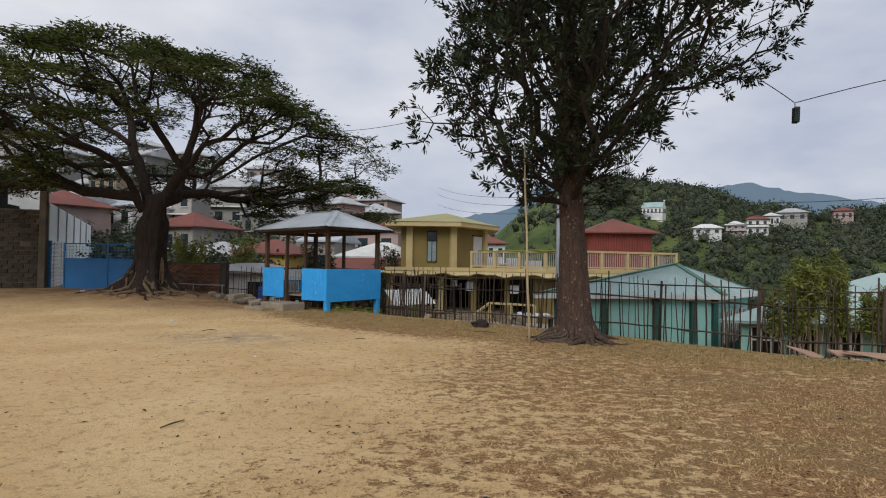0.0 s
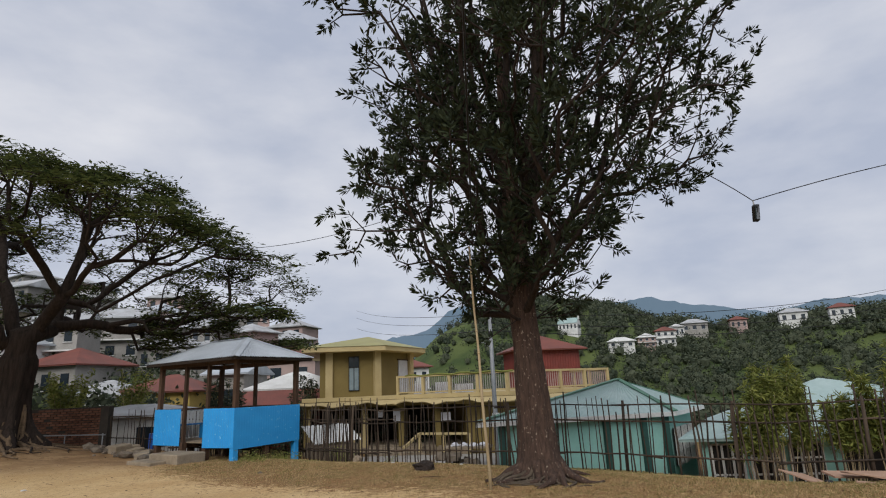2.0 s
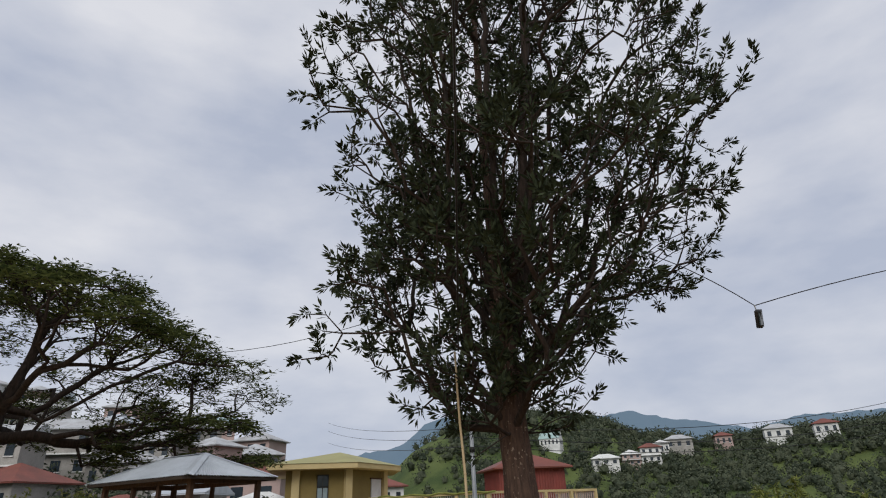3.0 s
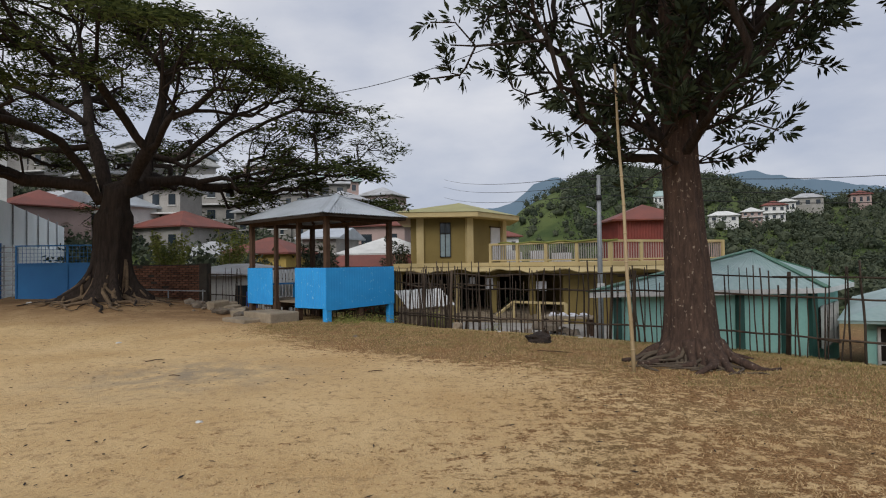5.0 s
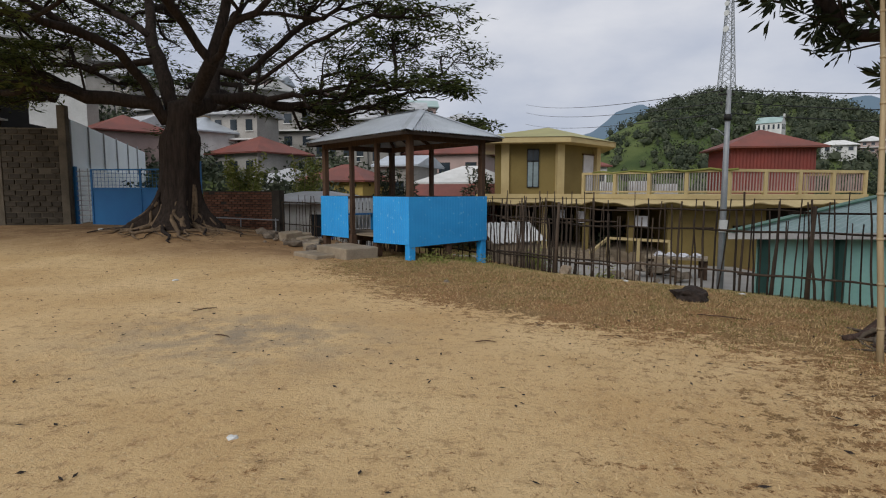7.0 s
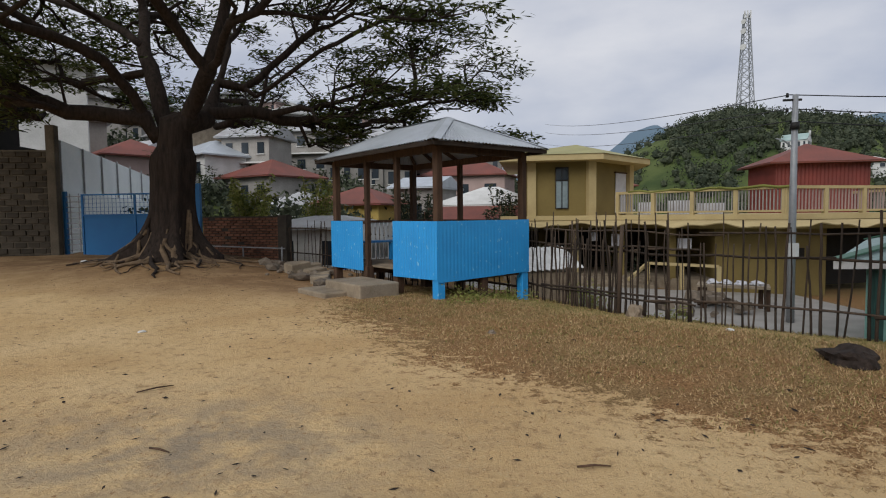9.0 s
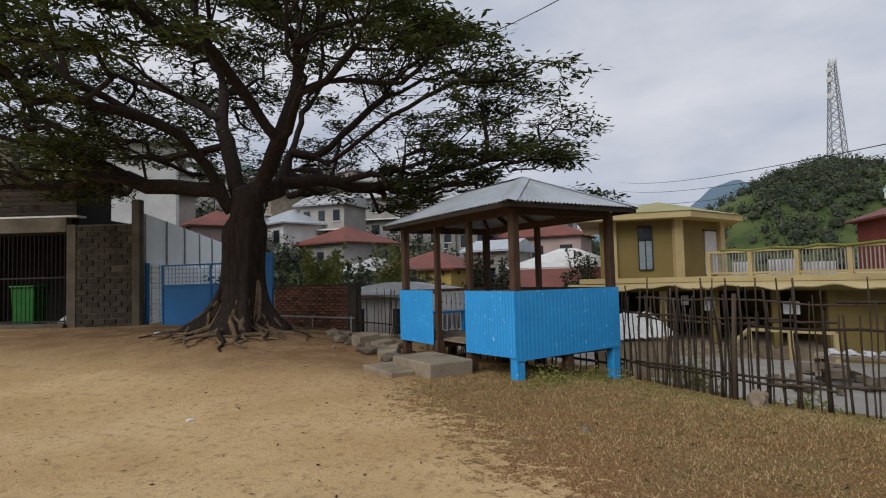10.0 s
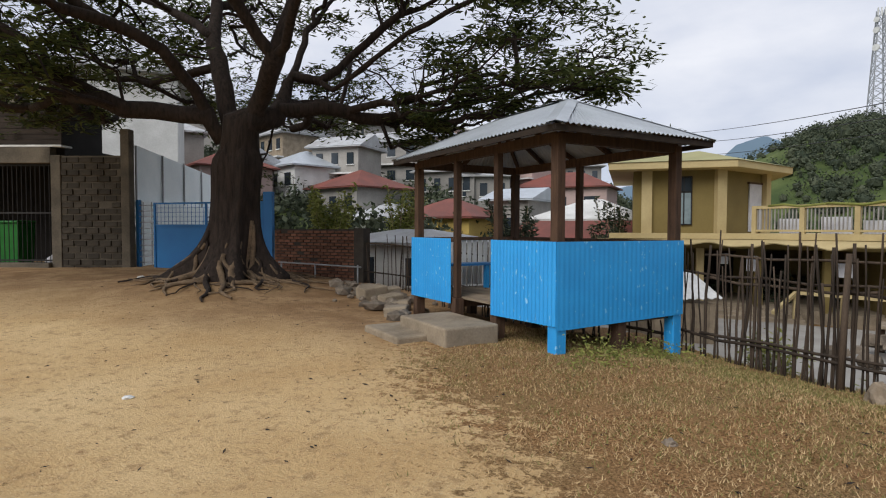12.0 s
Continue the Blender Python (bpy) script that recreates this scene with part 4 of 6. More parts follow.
    slope(c[2], c[3], r1, r1, 34)
    slope(c[3], c[0], r0, r1, 52)
    for a, b in ((c[0], r0), (c[1], r0), (c[2], r1), (c[3], r1), (r0, r1)):
        a, b = Vector(a) + Vector((0, 0, 0.015)), Vector(b) + Vector((0, 0, 0.015))
        d = (b - a).normalized()
        s = d.cross(Vector((0, 0, 1))).normalized() * 0.13
        low = Vector((0, 0, 0.035))
        g = Geo().face(a, b, b + s - low, a + s - low).face(b, a, a - s - low, b - s - low)
        part("ridge_cap", g, M_ZINC, ob, "bent zinc ridge strip")
    for a, b in ((0, 1), (1, 2), (2, 3), (3, 0)):
        p, q = Vector(c[a]).lerp(Vector((gx, gy, G_EAVE)), 0.02), Vector(c[b]).lerp(Vector((gx, gy, G_EAVE)), 0.02)
        part("fascia", Geo().beam(p - Vector((0, 0, 0.055)), q - Vector((0, 0, 0.055)), 0.03, 0.07), M_BOARD_DARK, ob)
    for a, b in (((0, 0), (G_DEEP, 0)), ((G_DEEP, 0), (G_DEEP, G_WIDE)), ((G_DEEP, G_WIDE), (0, G_WIDE)), ((0, G_WIDE), (0, 0))):
        part("wall_plate", Geo().beam(gz(*a, G_EAVE - 0.1), gz(*b, G_EAVE - 0.1), 0.09, 0.13), M_WOOD, ob)
    for k in range(6):
        v = -0.3 + (G_WIDE + 0.6) * k / 5
        for u in (-o + 0.05, G_DEEP + o - 0.05):
            vv = min(max(v, 1.0), G_WIDE - 1.0)
            part("rafter", Geo().beam(gz(u, v, G_EAVE - 0.06), gz(half, vv, zr - 0.06), 0.05, 0.07), M_WOOD, ob)
    for u in (0.2, 1.05, 1.9):
        for v, t in ((-o + 0.05, 1.0), (G_WIDE + o - 0.05, G_WIDE - 1.0)):
            part("rafter", Geo().beam(gz(u, v, G_EAVE - 0.06), gz(half, t, zr - 0.06), 0.05, 0.07), M_WOOD, ob)


gazebo()


def gazebo_steps():
    x, y, _ = gz(-0.75, 1.85, 0)
    ob = thing("entrance_steps", x, y, land(x, y), "two worn concrete steps before the gazebo entrance", "steps")
    yaw = math.degrees(math.atan2(GU.y, GU.x))
    zf = land(x, y)
    bevelled(part("step", Geo().box(gz(-0.62, 1.62, (zf + 0.26) / 2 - 0.05), (0.85, 1.35, 0.26 - zf + 0.1), yaw), M_CONC, ob), 0.03, 2)
    bevelled(part("step", Geo().box(gz(-1.15, 2.0, zf + 0.0), (0.7, 1.15, 0.2), yaw), M_CONC, ob), 0.03, 2)


gazebo_steps()

# ---- bamboo stake fence ----


def along(path):
    """Places every so far along a path: a function of metres, and its length."""
    cum = [0.0]
    for (ax, ay), (bx, by) in zip(path, path[1:]):
        cum.append(cum[-1] + math.hypot(bx - ax, by - ay))

    def at(s):
        return float(np.interp(s, cum, [p[0] for p in path])), float(np.interp(s, cum, [p[1] for p in path]))

    return at, cum[-1]


def stake_fence(name, path, spacing, height, mat, label, rails, thick=0.014, rail_mat=None, skip=0.06):
    rng = random.Random(len(path) * 13 + int(height * 100))
    at, total = along(path)
    x0, y0 = at(total / 2)
    ob = thing(name, x0, y0, land(x0, y0), label, "fence")
    meshes = []
    for k in range(14):
        pts, bow = [], rng.gauss(0, 0.018)
        for i in range(6):
            pts.append((bow * math.sin(math.pi * i / 5) + 0.004 * rng.gauss(0, 1), 0.004 * rng.gauss(0, 1), i / 5))
        pts[0] = (0, 0, 0)
        meshes.append(mesh_of("stake", Geo().tube(pts, [1.0 * thick * (1.1 - 0.06 * i) for i in range(6)], 5), mat, smooth=True))
    s = 0.05
    base = PLACE[ob.name]
    while s < total:
        x, y = at(s)
        s += spacing * rng.choice((0.35, 0.7, 0.8, 1.0, 1.1, 1.3, 1.7))
        if rng.random() < skip:
            continue
        o = new("stake", rng.choice(meshes))
        o.parent = ob
        h = height * rng.choice((1.0, 0.97, 1.03, 1.1, 0.9, 0.8))
        z = land(x, y) - 0.12
        w = rng.choice((0.8, 1.0, 1.0, 1.25, 1.6))
        m = pose(x, y, z, rng.gauss(0, 1.7), rng.gauss(0, 2.2), rng.uniform(0, 360))
        o.matrix_local = base.inverted() @ m @ Matrix.Diagonal((w, w, h + 0.12, 1))
    for up, r, sag in rails:
        s = -0.3
        while s < total - 0.8:
            e = min(total, s + rng.uniform(2.4, 4.2))
            pts = []
            n = 7
            for i in range(n):
                x, y = at(max(0.0, s + (e - s) * i / (n - 1)))
                off = 0.03 * (1 if up > 0.5 else -1)
                pts.append((x + off, y + off, land(x, y) * 0.75 + up + sag * math.sin(math.pi * i / (n - 1)) + rng.gauss(0, 0.012)))
            part("rail", Geo().tube(pts, [r * (1 - 0.04 * i) for i in range(n)], 6), rail_mat or mat, ob, "split bamboo rail tied across", smooth=True)
            s = e - 0.35
    return ob


stake_fence("bamboo_fence", FENCE[4:], 0.112, 1.62, M_STAKE, "tall uneven dark bamboo stake fence along the slope", [(0.28, 0.022, 0.03), (1.05, 0.022, -0.03), (1.36, 0.018, 0.03)])
stake_fence("bamboo_fence", [(-6.5, 22.5), (-4.7, 20.95), (-3.3, 20.35), (-2.1, 20.45)], 0.11, 0.52, M_STAKE, "weathered low bamboo stake fence under the gazebo floor", [(0.2, 0.03, 0.02)])
stake_fence("bamboo_fence", FENCE[:3], 0.13, 1.3, M_STAKE, "dark split bamboo fence beside the brick wall", [(0.35, 0.02, 0.0), (1.05, 0.024, 0.04)], rail_mat=M_STAKE)
stake_fence("bamboo_fence", [(-2.25, 20.8), (-1.85, 20.25), (-0.55, 18.95), (0.5, 18.3)], 0.085, 1.5, M_STAKE, "close-set thin bamboo stakes beside the gazebo", [(0.22, 0.024, 0.02), (1.12, 0.02, -0.02)], thick=0.0125)

# stouter posts of the long fence
for k, (x, y) in enumerate([(-0.62, 18.95), (3.3, 16.5), (5.6, 14.8), (7.2, 13.1), (9.2, 12.0)]):
    z = land(x, y)
    solid("fence_post", Geo().tube([(x, y, z - 0.2), (x + 0.02, y, z + 0.7), (x + 0.05, y - 0.01, z + 1.55)], [0.042, 0.038, 0.032], 8), M_STAKE, "rough dark timber fence post in the ground", "post", "fence posts", smooth=True)

# ---- left boundary: block wall, iron gate, blue gate, brick wall ----


def course_wall(name, a, b, z0, z1, bl, bh, depth, piece, mat, label, gap=0.012, seed=1, kind="structure", rough=0.012, core=None):
    """A wall with its pieces proud of a mortar core. a to b along the face that is seen."""
    rng = random.Random(seed)
    a, b = Vector((*a, 0)), Vector((*b, 0))
    d = (b - a).normalized()
    length = (b - a).length
    nrm = Vector((d.y, -d.x, 0))
    yaw = math.degrees(math.atan2(d.y, d.x))
    mid = (a + b) / 2 - nrm * depth / 2
    ob = thing(name, mid.x, mid.y, z0, label, "wall", kind=kind, rz=yaw)
    part("mortar_core", Geo().box((mid.x, mid.y, (z0 + z1) / 2), (length, depth, z1 - z0), yaw), core or M_MORTAR, ob)
    shapes = []
    for k in range(6):
        g = Geo()
        j = [rng.uniform(-1, 1) * 0.006 for _ in range(8)]
        q = 0.86
        for i, (sx, sy, sz) in enumerate(((-1, 0, -1), (1, 0, -1), (1, 0, 1), (-1, 0, 1))):
            g.v.append((sx * (bl - gap) / 2 + j[i], 0.03, sz * (bh - gap) / 2 + j[i + 4]))
        for i, (sx, sy, sz) in enumerate(((-1, 0, -1), (1, 0, -1), (1, 0, 1), (-1, 0, 1))):
            g.v.append((sx * ((bl - gap) / 2 - 0.008) + j[i], -0.018, sz * ((bh - gap) / 2 - 0.008) + j[i + 4]))
        g.f += [(4, 5, 6, 7), (0, 1, 5, 4), (1, 2, 6, 5), (2, 3, 7, 6), (3, 0, 4, 7)]
        shapes.append(mesh_of(piece, g, mat))
    rows = int((z1 - z0) / bh)
    base = PLACE[ob.name]
    for i in range(rows):
        s = -bl / 2 if i % 2 else 0.0
        while s < length - 0.05:
            u0, u1 = max(0.0, s), min(length, s + bl)
            s += bl
            if u1 - u0 < 0.06 or rng.random() < 0.015:
                continue
            p = a + d * (u0 + u1) / 2 + nrm * rng.uniform(0, rough)
            o = new(piece, rng.choice(shapes))
            o.parent = ob
            o.matrix_local = base.inverted() @ pose(p.x, p.y, z0 + (i + 0.5) * bh, rng.gauss(0, 1.0), rng.gauss(0, 0.6), yaw) @ Matrix.Diagonal(((u1 - u0) / bl, 1, 1, 1))
    return ob


JAMB, GATE_YAW = Vector((-20.1, 24.85, 0)), 15.5


def gl(u, v, z):
    """A place by the iron gate: u along its front (below 0: the gate, above: the block wall), v back from it."""
    c, sn = math.cos(radians(GATE_YAW)), math.sin(radians(GATE_YAW))
    return (JAMB.x + u * c - v * sn, JAMB.y + u * sn + v * c, z)


course_wall("wall_block", gl(0.3, 0, 0)[:2], gl(2.22, 0, 0)[:2], 0.15, 3.78, 0.40, 0.2, 0.2, "block", M_BLOCK, "dark weathered concrete block wall beside the iron gate", seed=4, gap=0.04, rough=0.035, core=M_STAIN)
bevelled(solid("wall_column", Geo().box(gl(2.36, 0.1, 2.3), (0.28, 0.3, 4.6), GATE_YAW), M_STAIN, "tall stained concrete column at the end of the block wall", "column"), 0.02)
bevelled(solid("wall_column", Geo().box(gl(0.14, 0.1, 1.95), (0.32, 0.3, 3.7), GATE_YAW), M_STAIN, "grey concrete gate column beside the block wall", "column"), 0.02)
bevelled(solid("lintel", Geo().box(gl(-2.85, 0.1, 3.8), (5.66, 0.3, 0.5), GATE_YAW), M_STAIN, "stained concrete lintel over the iron gate", "lintel"), 0.02)
bevelled(solid("threshold", Geo().box(gl(-2.85, 0.05, 0.28), (5.66, 0.5, 0.3), GATE_YAW), M_STAIN, "low concrete sill under the iron gate", "sill"), 0.02)


def iron_gate():
    ob = thing("iron_gate", *gl(-2.85, 0.1, 0.43), "black barred iron gate closed between concrete columns", "gate", rz=GATE_YAW)
    for k in range(38):
        u = -5.6 + 5.56 * k / 37
        part("bar", Geo().tube([gl(u, 0.12, 0.4), gl(u, 0.12, 3.58)], 0.014, 6), M_IRON, ob)
    for z in (0.5, 2.0, 3.5):
        part("crossbar", Geo().box(gl(-2.82, 0.12, z), (5.6, 0.03, 0.05), GATE_YAW), M_IRON, ob)


iron_gate()
# Passage walls, roof and floor: the shade inside is put into their colour.
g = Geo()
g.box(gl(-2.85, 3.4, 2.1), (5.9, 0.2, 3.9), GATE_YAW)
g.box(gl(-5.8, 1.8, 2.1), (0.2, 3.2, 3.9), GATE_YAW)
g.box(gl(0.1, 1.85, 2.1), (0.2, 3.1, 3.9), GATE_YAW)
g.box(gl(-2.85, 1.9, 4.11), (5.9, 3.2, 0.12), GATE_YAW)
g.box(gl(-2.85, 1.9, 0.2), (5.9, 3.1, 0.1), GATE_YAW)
solid("gatehouse_interior", g, M_DARK, "passage behind the iron gate, painted near-black for its shade", "passage", kind="structure")


def wheelie_bin():
    ob = thing("wheelie_bin", *gl(-1.85, 0.75, 0.25), "green plastic waste bin behind the iron gate", "bin", rz=GATE_YAW)
    bevelled(part("body", Geo().box(gl(-1.85, 0.75, 0.98), (0.72, 0.68, 1.4), GATE_YAW, 0, 0, 1.14), M_GREENBIN, ob), 0.03)
    bevelled(part("lid", Geo().box(gl(-1.85, 0.73, 1.72), (0.88, 0.86, 0.08), GATE_YAW), M_GREENBIN, ob), 0.03)


wheelie_bin()
solid("rubbish_bag", Geo().tube([gl(-0.35, 0.42, 0.24), gl(-0.36, 0.42, 0.32), gl(-0.35, 0.4, 0.5), gl(-0.33, 0.42, 0.66)], [0.14, 0.22, 0.2, 0.04], 9), M_CLOTH, "crumpled white plastic bag behind the barred gate", "bag", smooth=True)


def plank_upper():
    """The dark boarded storey above the gate."""
    ob = thing("upper_storey", *gl(-2.8, 0.4, 4.05), "dark boarded upper storey above the iron gate", "building", rz=GATE_YAW)
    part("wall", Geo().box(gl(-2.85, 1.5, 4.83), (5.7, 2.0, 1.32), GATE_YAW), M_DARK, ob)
    for k in range(7):
        part("board", Geo().box(gl(-2.85, 0.46, 4.25 + 0.185 * k), (5.7, 0.05, 0.17), GATE_YAW, 6), M_BOARD_DARK, ob, "dark weathered board")
    part("ledge", Geo().box(gl(-2.6, 0.2, 4.09), (5.9, 0.5, 0.06), GATE_YAW), M_WHITE, ob, "pale cement ledge")


plank_upper()


def blue_gate():
    ob = thing("blue_gate", -15.0, 25.9, 0.25, "closed blue sheet-metal gate with wire mesh above", "gate")
    x0, x1, y = -17.05, -13.1, 25.85
    part("sheet", Geo().box(((x0 + x1) / 2, y, 0.92), (x1 - x0, 0.03, 1.38)), M_BLUE_GATE, ob)
    for x in (x0, -15.1, x1):
        part("frame_post", Geo().box((x, y - 0.02, 1.25), (0.06, 0.06, 2.15)), M_BLUE_GATE, ob)
    for z in (0.25, 1.62, 2.3):
        part("frame_rail", Geo().box(((x0 + x1) / 2, y - 0.02, z), (x1 - x0, 0.05, 0.05)), M_BLUE_GATE, ob)
    for k in range(27):
        x = x0 + (x1 - x0) * (k + 0.5) / 27
        part("mesh_wire", Geo().tube([(x, y, 1.62), (x, y, 2.3)], 0.007, 4), M_BLUE_GATE, ob)
    for k in range(4):
        z = 1.74 + 0.14 * k
        part("mesh_wire", Geo().tube([(x0, y, z), (x1, y, z)], 0.007, 4), M_BLUE_GATE, ob)
    # the narrow barred leaf beside it
    part("gate_post", Geo().box((-17.72, 25.85, 1.3), (0.1, 0.1, 2.25)), M_BLUE_GATE, ob, "blue gate post")
    part("gate_post", Geo().box((x1 + 0.2, 25.85, 1.35), (0.3, 0.12, 2.5)), M_BLUE_GATE, ob, "blue gate post")
    for k in range(11):
        z = 0.45 + 0.18 * k
        part("mesh_bar", Geo().box((-17.38, 25.85, z), (0.62, 0.03, 0.03)), M_STEEL, ob)
    for x in (-17.55, -17.22):
        part("mesh_bar", Geo().box((x, 25.87, 1.35), (0.025, 0.025, 2.0)), M_STEEL, ob)


blue_gate()


def sheet_fence():
    """The pale sheet screen that runs back from the gate on a block wall."""
    a, b = Vector((-17.93, 25.95, 0)), Vector((-23.75, 38.6, 0))
    d = (b - a).normalized()
    yaw = math.degrees(math.atan2(d.y, d.x))
    ob = thing("sheet_fence", a.x, a.y, 0.3, "pale blue-white sheet screen standing on a block wall", "fence")
    n = 6
    for k in range(n):
        p, q = a.lerp(b, k / n), a.lerp(b, (k + 1) / n)
        za, zb = 4.18 - 0.33 * k / n, 4.18 - 0.33 * (k + 1) / n
        part("panel", Geo().ridged((p.x, p.y, 2.42), (q.x, q.y, 2.42), (q.x, q.y, zb), (p.x, p.y, za), 2, 0.006, 1), M_PALEBLUE, ob, smooth=True)
        part("post", Geo().box((p.x + 0.05, p.y - 0.02, 2.2), (0.06, 0.05, 3.9 - 0.05 * k), yaw), M_STEEL, ob)
    return ob


sheet_fence()
course_wall("wall_screen", (-23.75, 38.6), (-17.93, 25.95), 0.2, 2.42, 0.42, 0.2, 0.18, "grey_block", M_BLOCK_BLUE, "blue-grey block wall with pale joints under the sheet screen", seed=9, gap=0.05, core=M_PALEBLUE)
course_wall("wall_brick", (-12.62, 25.75), (-9.75, 25.25), -0.3, 1.52, 0.24, 0.085, 0.22, "brick", M_BRICK, "low wall of worn dull red bricks under the old tree", seed=5)
solid("brick_pier", Geo().box((-9.6, 25.22, 0.62), (0.3, 0.3, 1.85), -10), M_MORTAR, "dark pier at the end of the brick wall", "pier")


def pipe_rail():
    ob = thing("pipe_rail", -10.8, 24.9, 0.2, "thin steel pipe rail along the foot of the brick wall", "rail")
    part("bar", Geo().tube([(-12.0, 24.98, 0.62), (-9.4, 24.75, 0.55)], 0.022, 6), M_STEEL, ob, smooth=True)
    for x in (-11.9, -10.8, -9.5):
        y = 24.98 - 0.088 * (x + 12)
        part("post", Geo().tube([(x, y, land(x, y) - 0.1), (x, y, 0.6)], 0.022, 6), M_STEEL, ob, smooth=True)


pipe_rail()


def rubble():
    rng = random.Random(21)
    shapes = []
    for k in range(7):
        bm = bmesh.new()
        bmesh.ops.create_icosphere(bm, subdivisions=1, radius=0.5)
        for q in bm.verts:
            q.co *= 1 + 0.35 * noise.noise(q.co * 1.7 + Vector((k * 5, 0, 0)))
            q.co.z = max(q.co.z, -0.3)
        me = bpy.data.meshes.new("stone")
        bm.to_mesh(me)
        bm.free()
        me.materials.append(M_STONE)
        shapes.append(me)
    for k in range(64):
        t = rng.random()
        x, y = -9.3 + 3.0 * t + rng.gauss(0, 0.35), 24.0 - 3.3 * t + rng.gauss(0, 0.4)
        s = rng.choice((0.1, 0.14, 0.18, 0.24, 0.3, 0.36))
        o = new("stone", rng.choice(shapes))
        o.matrix_world = pose(x, y, land(x, y) + s * 0.2, 0, 0, rng.uniform(0, 360)) @ Matrix.Diagonal((s * rng.uniform(1, 1.5), s, s * rng.uniform(0.6, 0.9), 1))
        tagged(o, "rough grey-brown rubble stone lying by the bank", "stone", "rubble by the bank")
    for x, y, s in ((-6.75, 20.75, 0.28), (-8.0, 22.4, 0.38), (-7.4, 22.0, 0.3), (-7.9, 23.1, 0.3), (-7.0, 21.5, 0.26), (-8.5, 23.2, 0.26)):
        o = new("stone_block", mesh_of("stone_block", Geo().box((0, 0, 0), (s * 1.5, s, s * 0.8)), M_CONC))
        o.matrix_world = pose(x, y, land(x, y) + s * 0.3, 4, -5, rng.uniform(0, 90))
        bevelled(tagged(o, "broken concrete block lying on the bank", "stone", "rubble by the bank"), 0.03)


rubble()

# ---- the olive and cream house with its terrace ----
SLAB = 1.38


def hip(g, outline, z, apex, thick=0.0):
    for a, b in zip(outline, outline[1:] + outline[:1]):
        g.face((*a, z), (*b, z), apex)
    return g


def offset(outline, d):
    """The plan grown outwards by d (counter-clockwise)."""
    out = []
    n = len(outline)
    for i in range(n):
        p0, p1, p2 = (Vector((*outline[(i + k) % n], 0)) for k in (-1, 0, 1))
        d1, d2 = (p1 - p0).normalized(), (p2 - p1).normalized()
        n1, n2 = Vector((d1.y, -d1.x, 0)), Vector((d2.y, -d2.x, 0))
        m = (n1 + n2).normalized()
        p = p1 + m * d / max(0.3, m.dot(n1))
        out.append((p.x, p.y))
    return out


def railing(ob, a, b, z, posts, per=0.13, h=1.1, mat=None):
    a, b = Vector((*a, 0)), Vector((*b, 0))
    length = (b - a).length
    yaw = math.degrees(math.atan2(b.y - a.y, b.x - a.x))
    part("top_rail", Geo().beam((a.x, a.y, z + h - 0.06), (b.x, b.y, z + h - 0.06), 0.16, 0.12), M_CREAM, ob)
    part("bottom_rail", Geo().beam((a.x, a.y, z + 0.12), (b.x, b.y, z + 0.12), 0.10, 0.08), M_CREAM, ob)
    for k in range(posts + 1):
        p = a.lerp(b, k / posts)
        part("rail_post", Geo().box((p.x, p.y, z + h / 2), (0.17, 0.17, h), yaw), M_CREAM, ob)
    n = int(length / per)
    me = None
    for k in range(1, n):
        p = a.lerp(b, k / n)
        part("baluster", Geo().box((p.x, p.y, z + 0.58), (0.04, 0.04, 0.85), yaw), mat or M_GREYWALL, ob, "slim pale baluster")


